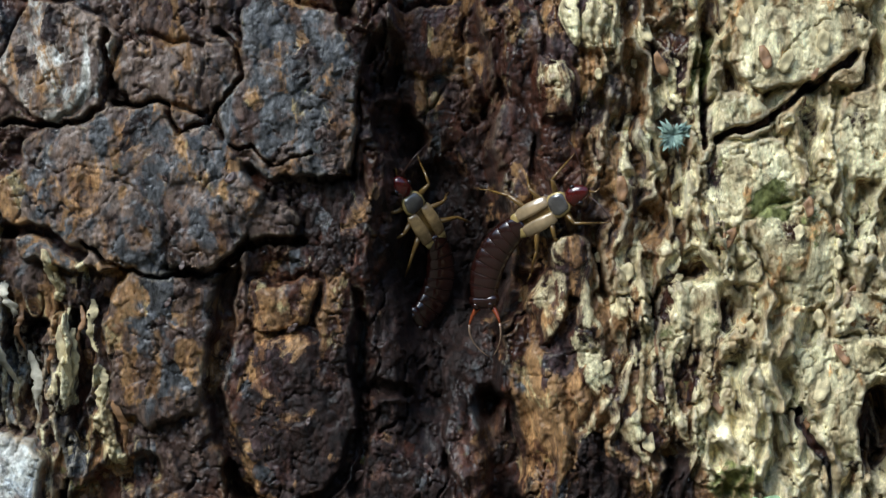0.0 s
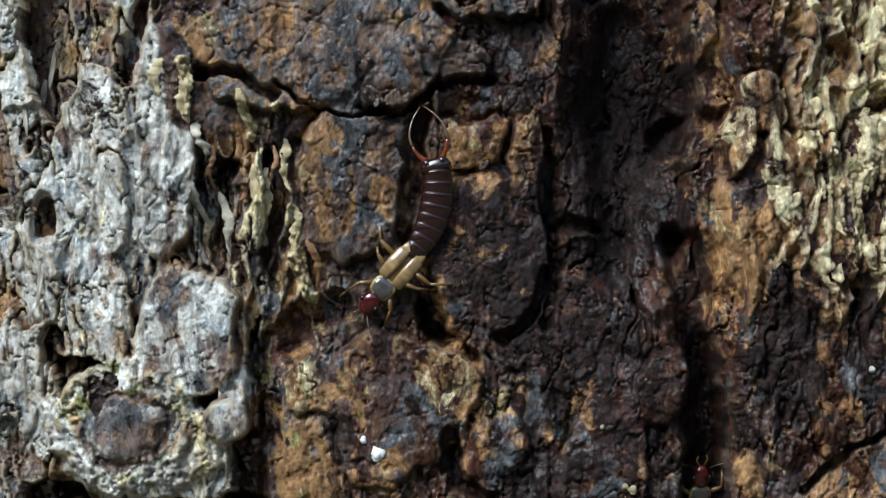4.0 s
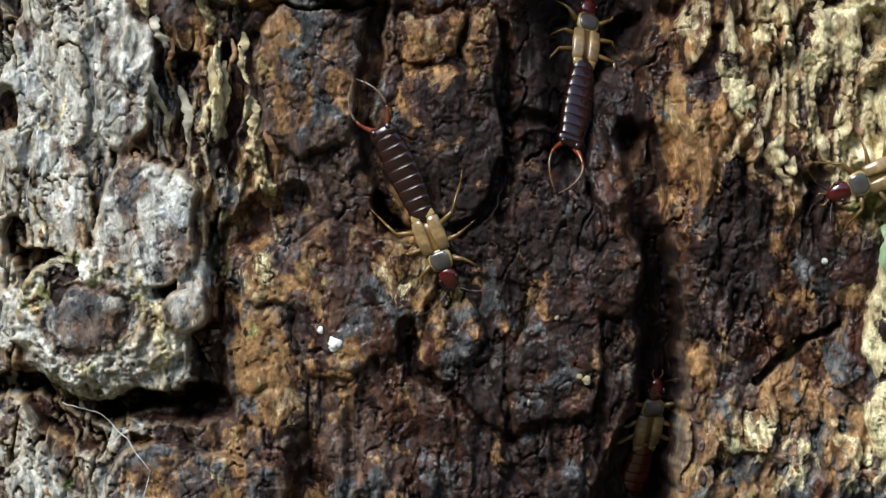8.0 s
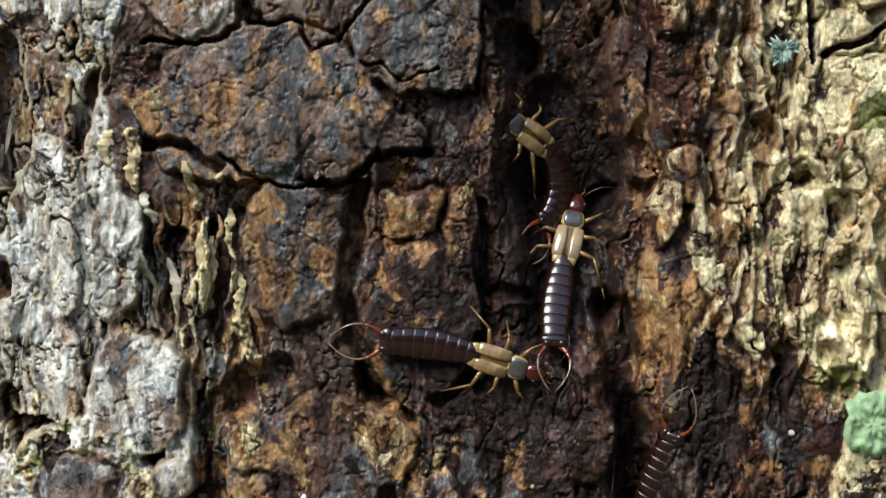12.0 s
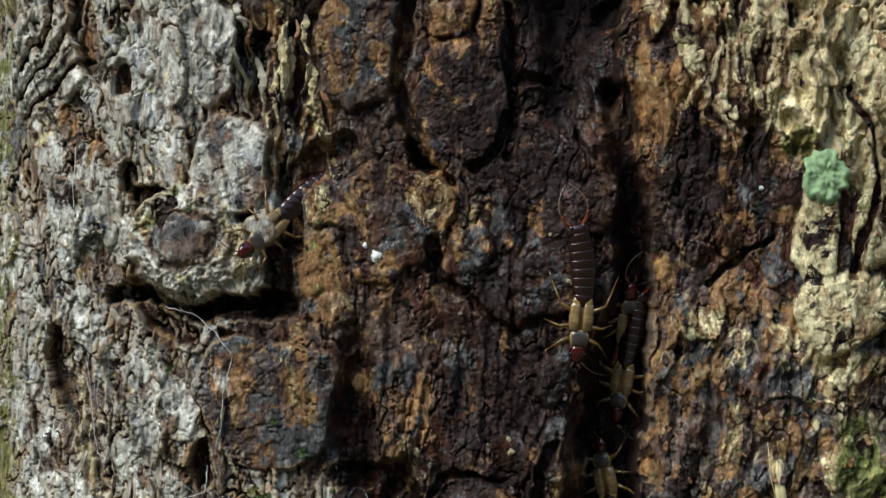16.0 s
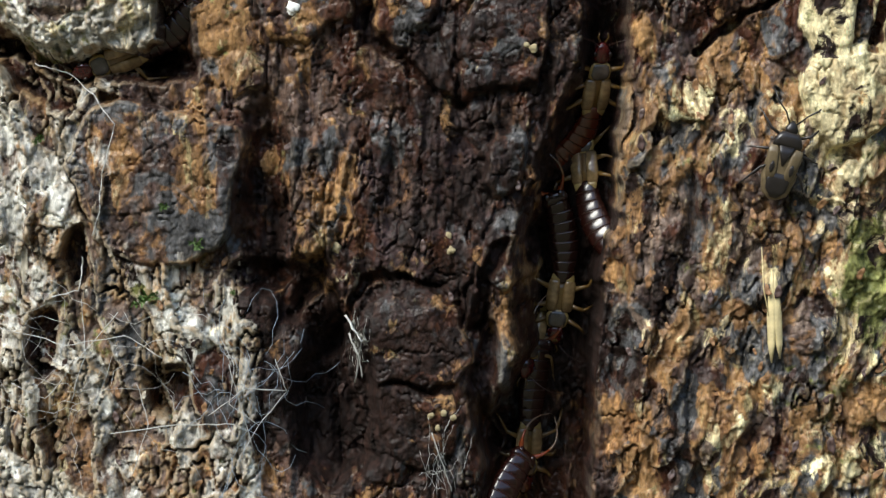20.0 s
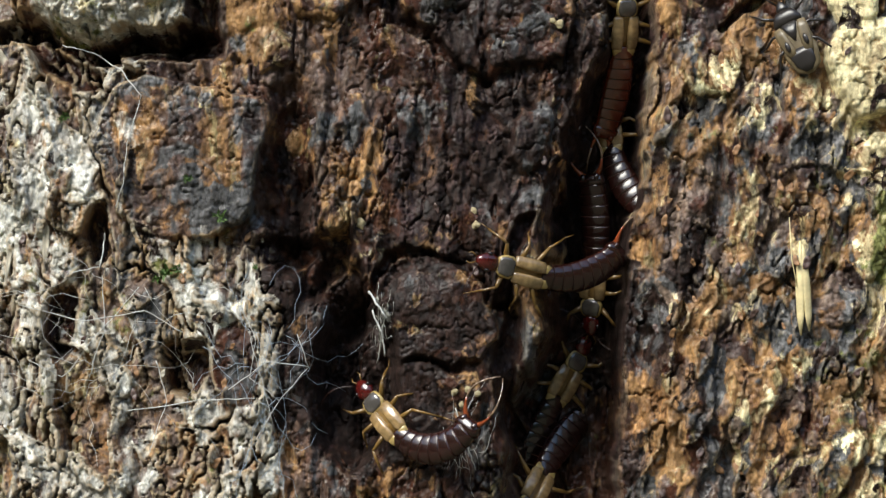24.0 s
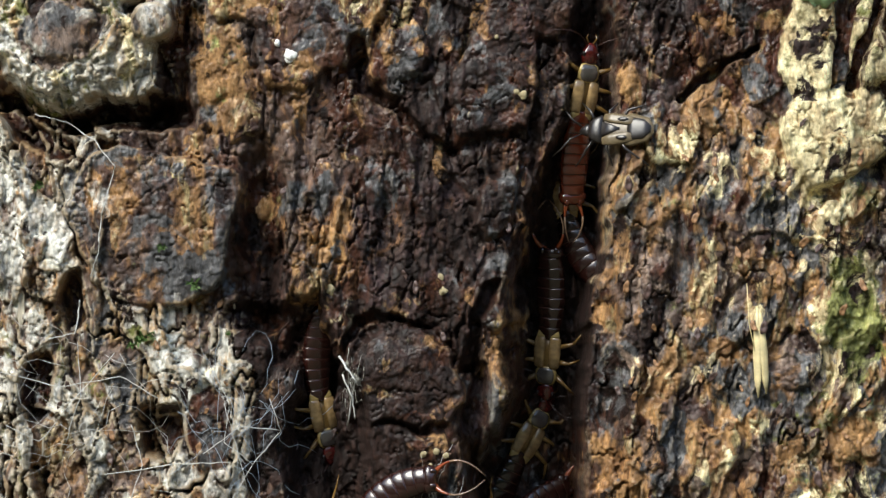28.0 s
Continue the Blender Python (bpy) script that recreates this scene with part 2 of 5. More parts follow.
def cells(x, z, seed):
    """Nearest and second nearest distance to scattered points, and the nearest one's own random number."""
    ix, iz = np.floor(x), np.floor(z)
    d1, d2, who = np.full(x.shape, 9.0), np.full(x.shape, 9.0), np.zeros(x.shape)
    for dx in (-1, 0, 1):
        for dz in (-1, 0, 1):
            cx, cz = ix + dx, iz + dz
            px = cx + 0.15 + 0.7 * hash2(cx, cz, seed)
            pz = cz + 0.15 + 0.7 * hash2(cx, cz, seed + 7)
            d = np.hypot(px - x, pz - z)
            near = d < d1
            d2 = np.where(near, d1, np.minimum(d2, d))
            who = np.where(near, hash2(cx, cz, seed + 13), who)
            d1 = np.where(near, d, d1)
    return d1, d2, who


def smooth(e0, e1, v):
    t = np.clip((v - e0) / (e1 - e0), 0, 1)
    return t * t * (3 - 2 * t)


# ---- the trunk: one heap of bark plates over a rounded stem ----
STEP = 0.11
XS, ZS = np.arange(-42.0, 54.0, STEP), np.arange(-46.0, 54.0, STEP)
GX, GZ = np.meshgrid(XS, ZS)
WX = GX + 0.8 * fbm(GX / 5.0, GZ / 7.0, 11, 3) + 0.15 * fbm(GX / 0.9, GZ / 1.3, 21, 3)
WZ = GZ + 0.8 * fbm(GX / 5.0, GZ / 7.0, 31, 3) + 0.15 * fbm(GX / 0.9, GZ / 1.3, 41, 3)
MASKS = {k: np.zeros(GX.shape) for k in ("rust", "grey", "cream", "algae", "slate", "soot_shade", "dry", "tone", "worn")}
MASKS["tone"] += 0.5


def layers(x, z, seed, sheets=1.9):
    """Thin broken sheets lying over one another: a height in flat steps with sharp edges."""
    t = sheets * fbm(x / 4.6, z / 4.0, seed, 4, 0.5)
    f = t - np.floor(t)
    return (np.floor(t) + smooth(0.0, 0.05, f)) * 0.36


def facets(x, z, seed, step=1.0, tilt=1.0):
    """Broken flat faces: every patch keeps its own height and slope. Gives the height and the patch's own number."""
    ix, iz = np.floor(x), np.floor(z)
    d1, who, high = np.full(x.shape, 9.0), np.zeros(x.shape), np.zeros(x.shape)
    for dx in (-1, 0, 1):
        for dz in (-1, 0, 1):
            cx, cz = ix + dx, iz + dz
            px, pz = x - cx - 0.1 - 0.8 * hash2(cx, cz, seed), z - cz - 0.1 - 0.8 * hash2(cx, cz, seed + 7)
            d = np.abs(px) ** 1.5 + np.abs(pz) ** 1.5
            near = d < d1
            own = hash2(cx, cz, seed + 13)
            h = step * (own - 0.5) + tilt * (px * (hash2(cx, cz, seed + 19) - 0.5) + pz * (hash2(cx, cz, seed + 23) - 0.5))
            who, high, d1 = np.where(near, own, who), np.where(near, h, high), np.where(near, d, d1)
    return high, who


def shingles(x, z, seed, thick=1.0, tilt=0.8):
    """Overlapping thin scales, each a tilted slab with a sharp outline. Gives the height and the scale's own number."""
    ix, iz = np.floor(x), np.floor(z)
    high, who = np.full(x.shape, -0.45 * thick), np.full(x.shape, 0.5)
    for dx in (-1, 0, 1):
        for dz in (-1, 0, 1):
            cx, cz = ix + dx, iz + dz
            own, r1, r2, r3 = (hash2(cx, cz, seed + k) for k in (0, 7, 13, 19))
            px, pz = x - cx - 0.15 - 0.7 * r1, z - cz - 0.15 - 0.7 * r2
            lean = 1.3 * (r3 - 0.5)
            u, v = (px + lean * pz) / (0.50 + 0.45 * own), (pz - lean * px) / (0.55 + 0.45 * r1)
            d = np.abs(u) ** 3 + np.abs(v) ** 3 + 0.5 * np.abs(u * v)
            h = thick * (r2 - 0.35) + tilt * (0.5 * px * (r3 - 0.5) + pz * (r1 - 0.65)) - 0.10 * thick * d
            over = (d < 1) & (h > high)
            high, who = np.where(over, h, high), np.where(over, own, who)
    return high, who


def stem(x):
    """Depth of the rounded stem behind its foremost line, in mm."""
    s = np.clip(np.where(x < 8, (8 - x) / 50.0, (x - 8) / 80.0), 0, 0.995)
    return 42.0 * (1 - (1 - s ** 3) ** (1 / 3))


# zones of the bark by how it is weathered
left_edge = np.where(GZ > 20, -15.0, np.where(GZ > -4, -8.0, np.where(GZ > -18, -14.0, -2.0)))
for _ in range(3):
    left_edge = (np.roll(left_edge, 12, 0) + left_edge + np.roll(left_edge, -12, 0)) / 3
Z_LEFT = smooth(1.5, -1.5, WX - left_edge)
Z_RIGHT = smooth(26.5, 29.5, WX) * smooth(8.0, 13.0, WZ + 0.35 * (GX - 28))
Z_RUST = smooth(22.5, 24.5, WX) * smooth(0.0, -6.0, WZ)
Z_MID = np.clip(1 - Z_LEFT - Z_RIGHT - Z_RUST, 0, 1)
Z_SLAT = smooth(-14.5, -13.0, WX) * smooth(-2.5, -4.0, WX) * smooth(5.0, 8.0, WZ) * smooth(23.0, 21.0, WZ)
MASKS["grey"] += 0.60 * Z_LEFT - 0.46 * Z_LEFT * smooth(-6, -15, GZ)
MASKS["slate"] += 0.15 * Z_LEFT * smooth(-20, -6, GZ) + 0.10 * Z_MID + 0.25 * Z_RUST
MASKS["cream"] += Z_RIGHT * (0.24 + 0.68 * smooth(31, 39, GX)) + 0.16 * Z_LEFT - 0.04 * Z_LEFT * smooth(-14, -24, GZ)
MASKS["rust"] += 0.38 * Z_RUST + 0.04 * Z_MID + 0.30 * Z_LEFT + 0.42 * Z_RIGHT
MASKS["rust"] += 0.28 * smooth(22.5, 24, WX) * smooth(30, 27, WX) * smooth(-5, 0, GZ)

MASKS["dry"] += 0.75 * Z_LEFT + 0.8 * Z_RUST + 0.5 * Z_RIGHT + 0.34 * Z_MID * smooth(6, 1, WX)
MASKS["algae"] += 0.22 * Z_RUST * smooth(32, 40, WX) + 0.5 * smooth(-33, -37, GX) + 0.16 * Z_LEFT * smooth(-12, -20, GZ)
# middle band darkened in the colour: dark bark plus the shade of its hollows
MASKS["soot_shade"] += (0.22 + 0.12 * smooth(-10, 0, WZ)) * smooth(4, 9, WX) * smooth(24.5, 21, WX) * smooth(-48, -38, WZ) * smooth(36, 28, WZ)

# relief of each zone
def fissure(x, z, seed):
    """Narrow winding cracks, 1 in the crack."""
    return smooth(0.055, 0.005, np.abs(fbm(x, z, seed, 3, 0.5))) * smooth(-0.25, 0.15, fbm(x * 0.7 + 5, z * 0.7, seed + 50, 2))


def fibre(x, z, seed):
    """Stringy ridges that run up the stem."""
    return 1 - 2.2 * np.abs(fbm(x, z, seed, 3, 0.5))


face_big, big_no = facets(WX / 4.4, WZ / 6.5, 501, 1.0, 1.3)
_, mid_no = facets(WX / 1.9 + 3, WZ / 3.0, 511, 1.0, 1.3)
face_small, small_no = facets(WX / 0.85, WZ / 1.25, 521, 1.0, 1.5)
scale_a, tone_a = shingles(WX / 3.0, WZ / 4.6, 601, 1.0, 0.9)
scale_b, tone_b = shingles(WX / 1.35 + 0.1 * WZ, WZ / 2.1, 611, 1.0, 0.9)
scale_c, tone_c = shingles(WX / 0.75, WZ / 1.1, 621, 1.0, 0.9)
strip, tone_l = shingles(WX / 1.5 + 0.1 * WZ, WZ / 5.5, 631, 1.0, 0.9)
band, tone_r = shingles(WX / 1.7 - 0.13 * WZ, WZ / 4.2, 641, 1.0, 1.0)
low = smooth(10, 2, WZ)
mid_h = 0.55 * face_big + 0.34 * scale_a + 0.24 * scale_b + 0.12 * scale_c + 0.55 * layers(WX, WZ * 0.55, 301) - 0.8 * fissure(GX / 3.4, GZ / 8.0, 305) - 0.5 * fissure(GX / 2.2, GZ / 2.6, 306)
mid_h = mid_h * (1 - 0.25 * low) + low * (0.42 * strip + 0.35 * fibre(WX / 2.4, WZ / 9.0, 63) - 0.5 * fissure(GX / 2.4, GZ / 9.0, 313))
face_left, left_no = facets(WX / 3.4 + 0.08 * WZ, WZ / 8.5, 531, 1.0, 1.1)
left_h = 1.5 * face_left + 0.34 * strip + (0.14 + 0.2 * low) * scale_b + (0.05 + 0.16 * low) * scale_c + 0.35 * layers(WX * 1.2, WZ * 0.4, 302) - 1.3 * fissure(GX / 2.6, GZ / 7.0, 307) - 0.5 * fissure(GX / 2.0, GZ / 2.2, 308)
f1, f2, who = cells(WX / 2.0, WZ / 2.8, 7)
right_h = 0.55 * scale_a + 0.35 * scale_b + 0.14 * scale_c - 1.1 * (who > 0.8) * smooth(0.5, 0.3, f1) * smooth(42, 34, GX) + 0.75 * fibre(WX / 2.3, WZ / 6.0, 71) + 0.6 * layers(WX, WZ * 0.8, 303) - 0.6 * fissure(GX / 2.6, GZ / 4.0, 309)
rust_h = 0.80 * band + 0.25 * scale_b + 0.20 * scale_c + 0.30 * face_big + 0.45 * layers(WX * 1.5, WZ * 0.6, 304) + 0.35 * fibre(WX / 2.6 - 0.08 * WZ, WZ / 8.0, 64) - 0.7 * fissure(GX / 2.6, GZ / 6.0, 310)
left_h = left_h - 1.5 * (left_no < 0.13)
# the right side stands proud of the furrow
bank = 2.0 * smooth(23.8, 26.0, WX) + 1.6 * smooth(31, 40, WX)
H = bank + Z_MID * mid_h + 1.45 * Z_LEFT * left_h + 1.45 * Z_RIGHT * right_h + Z_RUST * rust_h
MASKS["cream"] += 0.34 * Z_RIGHT * np.clip(right_h, -1.2, 0.9)
MASKS["grey"] += Z_LEFT * (0.42 * np.clip(left_h, -1.2, 0.9) + 0.5 * (left_no - 0.35))
MASKS["slate"] += 0.4 * Z_LEFT * ((left_no > 0.3) & (left_no < 0.42))
MASKS["rust"] += 0.25 * Z_RUST * np.clip(rust_h, -1, 1)
MASKS["cream"] += 0.20 * Z_RUST * smooth(0.3, 0.7, rust_h)
sliver = fibre(WX / 1.5, WZ / 11.0, 331)
H += Z_SLAT * (0.6 * smooth(0.2, 0.8, sliver) - 0.9)
MASKS["cream"] = MASKS["cream"] * (1 - Z_SLAT) + Z_SLAT * 0.6 * smooth(0.45, 0.9, sliver)
MASKS["grey"] *= 1 - Z_SLAT
MASKS["rust"] = MASKS["rust"] * (1 - Z_SLAT) + 0.35 * Z_SLAT
KNOT, NUB = (17.6, 1.9), (-10.3, 2.3)
OWNER = np.zeros(GX.shape, int)
PLATES = []


def blur(a, n):
    for axis in (0, 1):
        c = np.cumsum(np.concatenate([np.repeat(np.take(a, [0], axis), n + 1, axis), a, np.repeat(np.take(a, [-1], axis), n, axis)], axis), axis)
        a = (np.take(c, range(2 * n + 1, c.shape[axis]), axis) - np.take(c, range(0, c.shape[axis] - 2 * n - 1), axis)) / (2 * n + 1)
    return a


def window(x, z, rx, rz):
    i0, i1 = np.searchsorted(ZS, (z - rz, z + rz))
    j0, j1 = np.searchsorted(XS, (x - rx, x + rx))
    return slice(i0, i1), slice(j0, j1)


def plate(x, z, w, h, angle, lift, **tones):
    """A bark plate: a raised slab with a broken outline, a crack round it and its own slope and tone."""
    n = len(PLATES) + 1
    PLATES.append(n)
    reach = 0.75 * max(w, h) + 2.0
    s = window(x, z, reach, reach)
    c, d = math.cos(radians(angle)), math.sin(radians(angle))
    dx, dz = WX[s] - x, WZ[s] - z
    u, v = (c * dx + d * dz) / (w / 2), (c * dz - d * dx) / (h / 2)
    r = random.Random(n)
    far = np.zeros(u.shape)
    for k in range(9):
        a = 2 * math.pi * (k + r.uniform(-0.35, 0.35)) / 9
        ca, sa = math.cos(a), math.sin(a)
        size = (abs(ca) ** 4 + abs(sa) ** 4) ** -0.25 * r.uniform(0.86, 1.08)
        far = np.maximum(far, (u * ca + v * sa) / size)
    gap = (far - 1) * min(w, h) / 2
    firm = 1.0 if z > 20 else 0.45
    inside = smooth(0.10, -0.10, gap) if z > 20 else smooth(0.25, -0.25, gap)
    top = lift + bank[s] + 0.3 * r.uniform(-1, 1) * u + 0.25 * r.uniform(-1, 1) * v - 0.25 * far ** 2
    top = top - 0.40 * fissure(GX[s] / 2.8, GZ[s] / 2.8, 401 + n) + 0.40 * layers(GX[s], GZ[s], 91 + n, 1.5) + 0.14 * scale_a[s] + 0.15 * scale_b[s] + 0.07 * scale_c[s]
    H[s] = H[s] * (1 - inside) + top * inside - 0.55 * firm * np.exp(-((gap - 0.16) / 0.17) ** 2) * (0.35 + 0.65 * smooth(-0.2, 0.3, fbm(GX[s] / 3.5, GZ[s] / 3.5, 201 + n, 2)))
    for k, m in MASKS.items():
        if k in ("tone", "worn"):
            continue
        if k == "soot_shade":
            m[s] *= 1 - 0.2 * inside
            continue
        m[s] = m[s] * (1 - inside) + inside * (tones.get(k, 0.0) + (0.14 * (top - lift - bank[s]) if tones.get(k) else 0.0))
    OWNER[s] = np.where(inside > 0.5, n, OWNER[s])


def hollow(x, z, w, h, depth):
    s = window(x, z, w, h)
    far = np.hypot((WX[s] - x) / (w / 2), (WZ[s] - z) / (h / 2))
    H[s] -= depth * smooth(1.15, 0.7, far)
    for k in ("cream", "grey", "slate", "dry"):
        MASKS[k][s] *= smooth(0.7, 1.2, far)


def valley(rows, reach=1.0):
    """A deep furrow up the stem from rows of (z, left edge, width of the left slope, right edge, depth), with a steep right bank."""
    zs = [r[0] for r in rows]
    left, slope, right, deep = (np.interp(WZ, zs, [r[k] for r in rows]) for k in (1, 2, 3, 4))
    k_in = smooth(0, 1, (WX - left) / slope) * smooth(0.5, -0.5, (WX - right) / reach)
    H[:] -= deep * k_in
    for k in ("cream", "grey", "slate"):
        MASKS[k] *= 1 - 0.8 * k_in
    MASKS["dry"] *= 1 - k_in
    MASKS["rust"] *= 1 - 0.45 * k_in


def along(points, reach):
    """Distance in mm from a bent line, within a window round it."""
    xs, zs = [p[0] for p in points], [p[1] for p in points]
    s = window((min(xs) + max(xs)) / 2, (min(zs) + max(zs)) / 2, (max(xs) - min(xs)) / 2 + reach, (max(zs) - min(zs)) / 2 + reach)
    best = np.full(GX[s].shape, 99.0)
    for (ax, az), (bx, bz) in zip(points, points[1:]):
        t = np.clip(((WX[s] - ax) * (bx - ax) + (WZ[s] - az) * (bz - az)) / ((bx - ax) ** 2 + (bz - az) ** 2), 0, 1)
        best = np.minimum(best, np.hypot(WX[s] - ax - t * (bx - ax), WZ[s] - az - t * (bz - az)))
    return s, best


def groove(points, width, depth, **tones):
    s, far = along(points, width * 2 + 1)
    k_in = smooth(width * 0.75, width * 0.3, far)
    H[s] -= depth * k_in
    # each crack keeps only the tones given, plus a little of the dark mask
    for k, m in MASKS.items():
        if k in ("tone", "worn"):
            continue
        m[s] = m[s] * (1 - k_in) + k_in * (tones.get(k, 0.0) if k != "soot_shade" else 0.12)


def ridge(points, width, height, **tones):
    s, far = along(points, width * 2 + 1)
    far = far / (1 + 0.9 * fbm(GX[s] / 2, GZ[s] / 2.5, 135, 3))
    k_in = smooth(width * 0.62, width * 0.35, far)
    H[s] += 0.4 * height * k_in + 0.35 * k_in * fbm(GX[s] * 1.6, GZ[s] / 4, 131, 3)
    for k, v in tones.items():
        MASKS[k][s] = MASKS[k][s] * (1 - k_in) + v * k_in


def tone_patch(x, z, w, h, name, amount):
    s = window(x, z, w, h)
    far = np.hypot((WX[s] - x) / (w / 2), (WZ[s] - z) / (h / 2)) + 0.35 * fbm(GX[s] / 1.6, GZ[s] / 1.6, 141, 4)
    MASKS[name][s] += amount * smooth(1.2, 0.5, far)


plate(-8.73, 38.25, 8.0, 8.4, 0, 0.9, grey=0.42, rust=0.3, dry=1)
plate(-0.74, 37.43, 7.4, 4.9, 0, 0.7, rust=0.2, grey=0.25, dry=0.9)
plate(2.96, 37.41, 2.3, 7.4, 10, 0.8, slate=0.2, dry=0.7)
plate(8.02, 36.22, 10.1, 11.3, 0, 1.3, slate=0.58, rust=0.15, dry=0.6)
plate(16.6, 40.07, 5.8, 5.1, 0, 0.8)
plate(-3.49, 29.26, 16.7, 10.5, 8, 1.5, rust=0.38, slate=0.35, grey=0.15, dry=0.95)
plate(1.17, 26.51, 5.1, 5.8, 0, 1.7, slate=0.35, dry=0.7)
plate(6.23, 26.49, 3.7, 3.5, 0, 1, dry=0.5)
plate(-1.78, 18.36, 7.4, 10.5, 0, 1.1, rust=0.3, slate=0.3, dry=0.6)
plate(8.52, 13.65, 8.6, 11.3, 0, 0.8, rust=0.14, slate=0.1)
plate(6.99, 21.43, 4.3, 3.5, 0, 0.6, rust=0.35)
plate(23.6, 38.09, 3.1, 8.9, 5, 1.2, rust=0.3, slate=0.2)
plate(20.88, 38.88, 2.7, 6.6, 0, 0.9, slate=0.1)
plate(22.99, 31.09, 2.7, 7.0, 0, 1.0, rust=0.2)
plate(28.08, 40.4, 3.1, 4.7, 10, 1.3, cream=0.9)
plate(25.54, 36.13, 2.3, 3.5, 0, 1.1, rust=0.5, cream=0.3)
plate(26.84, 24.07, 3.5, 4.3, 20, 1.2, rust=0.5, cream=0.35)
plate(25.08, 21.36, 2.3, 3.9, 0, 0.9, cream=0.45, rust=0.3)
plate(23.89, 17.09, 1.9, 5.8, 0, 0.8, rust=0.45)
plate(25.24, 14.17, 2.1, 8.6, 5, 1.0, rust=0.8)
plate(27.0, 15.52, 1.9, 5.1, 0, 0.8, rust=0.6)
plate(19.42, 15.94, 3.5, 4.3, 0, 0.6, slate=0.2)
plate(19.79, 12.44, 3.1, 6.2, 10, 0.9, slate=0.25)
plate(38.91, 29.85, 4.3, 5.1, 0, 1.2, cream=1, algae=0.15)
plate(42.07, 39.56, 9.3, 6.6, -15, 1.3, cream=1)
plate(38.16, 33.74, 4.3, 3.1, 0, 1.2, cream=0.9)
plate(47.28, 32.92, 5.8, 6.6, 0, 1.3, cream=0.85, rust=0.2)
plate(41.99, 25.17, 5.8, 6.2, 0, 1.1, cream=0.9, algae=0.2)
plate(46.63, 20.49, 4.3, 3.1, 0, 1.2, cream=0.7, rust=0.4)
plate(33.9, 38.04, 2.7, 4.3, 0, 0.9, cream=0.5, algae=0.3)
plate(45.05, 15.45, 4.3, 7.8, 10, 1.0, cream=1)
plate(-14.67, 18.02, 5.1, 8.7, 0, 0.8, grey=0.78, slate=0.25, dry=1)
plate(-13.19, 8.53, 7.1, 8.7, -5, 1.2, grey=0.62, slate=0.35, dry=1)
plate(-10.49, 2.39, 3.6, 3.6, 0, 1.8, slate=0.5, grey=0.3, dry=0.9)
plate(1.37, 2.86, 9.1, 9.9, 0, 1.0, rust=0.28, slate=0.2, dry=0.15)
plate(4.55, 5.2, 3.6, 5.1, 20, 1.1, rust=0.35, cream=0.15)
plate(15.98, 0.34, 5.9, 12.3, -15, 1.1, slate=0.25)
plate(19.98, 4.26, 3.6, 5.5, -20, 1.2, slate=0.4)
plate(21.27, 14.93, 2.8, 5.9, 0, 0.8, rust=0.2)
plate(8.46, 0.42, 4.3, 4.0, 0, 0.8, slate=0.15)
plate(-4.6, -1.03, 4.0, 7.1, 15, 0.4, cream=0.16, rust=0.5, dry=0.6)
plate(-4.99, 4.71, 2.5, 3.4, 15, 0.7, cream=0.28, rust=0.4)
plate(-3.95, 4.69, 1.8, 4.7, 35, 0.7, cream=0.32, rust=0.5)
plate(-3.84, -4.6, 3.2, 3.6, 0, 0.5, cream=0.12, rust=0.5)
plate(11.02, 19.77, 2.8, 7.5, 0, 0.6, rust=0.1)
plate(28.44, 18.83, 2.8, 7.1, 5, 1.0, rust=0.4, cream=0.45)
plate(31.58, 15.63, 3.6, 7.9, 0, 1.1, cream=0.9)
plate(34.78, 18.77, 4.3, 7.9, 0, 1.1, cream=0.9, algae=0.15)
plate(-9.82, -12.76, 12.3, 11.8, 0, 1.6, slate=0.42, grey=0.08, rust=0.3, dry=0.4)
plate(38.83, 1.55, 4.4, 9.3, 0, 1.4, cream=1, algae=0.2)
plate(41.2, -5.55, 8.3, 6.4, 25, 1.4, cream=1)
plate(43.91, 1.98, 2.9, 7.9, 0, 1.2, cream=0.7, algae=0.3)
plate(15.49, -11.51, 3.2, 4.7, -10, 1.3, rust=0.25, slate=0.15)
plate(9.46, -23.97, 7.6, 7.4, 0, 1.2, rust=0.22)
plate(16.6, -25.2, 3.8, 5.4, 0, 1.0, slate=0.62, grey=0.12)
plate(16.6, -17.6, 4.4, 5.0, 20, 1.2, slate=0.48)
plate(9.6, -30.6, 6.4, 5.2, 0, 0.9, rust=0.25, grey=0.15)
plate(-5.52, -28.19, 3.8, 6.0, 0, 1.0, slate=0.5)
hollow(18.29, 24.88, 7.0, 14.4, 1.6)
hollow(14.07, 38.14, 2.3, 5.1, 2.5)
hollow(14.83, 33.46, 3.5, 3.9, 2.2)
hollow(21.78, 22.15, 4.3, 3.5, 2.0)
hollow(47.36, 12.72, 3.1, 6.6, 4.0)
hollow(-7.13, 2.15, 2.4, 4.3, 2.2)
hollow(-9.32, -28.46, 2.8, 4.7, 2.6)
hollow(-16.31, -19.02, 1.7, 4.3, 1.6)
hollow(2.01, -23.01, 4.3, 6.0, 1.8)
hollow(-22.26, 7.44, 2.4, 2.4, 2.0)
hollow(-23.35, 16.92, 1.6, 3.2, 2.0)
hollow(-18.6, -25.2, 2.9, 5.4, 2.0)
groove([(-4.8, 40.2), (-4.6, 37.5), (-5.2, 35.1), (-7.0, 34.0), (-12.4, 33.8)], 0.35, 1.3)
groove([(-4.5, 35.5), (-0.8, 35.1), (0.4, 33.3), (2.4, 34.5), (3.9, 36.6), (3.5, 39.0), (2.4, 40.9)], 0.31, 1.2)
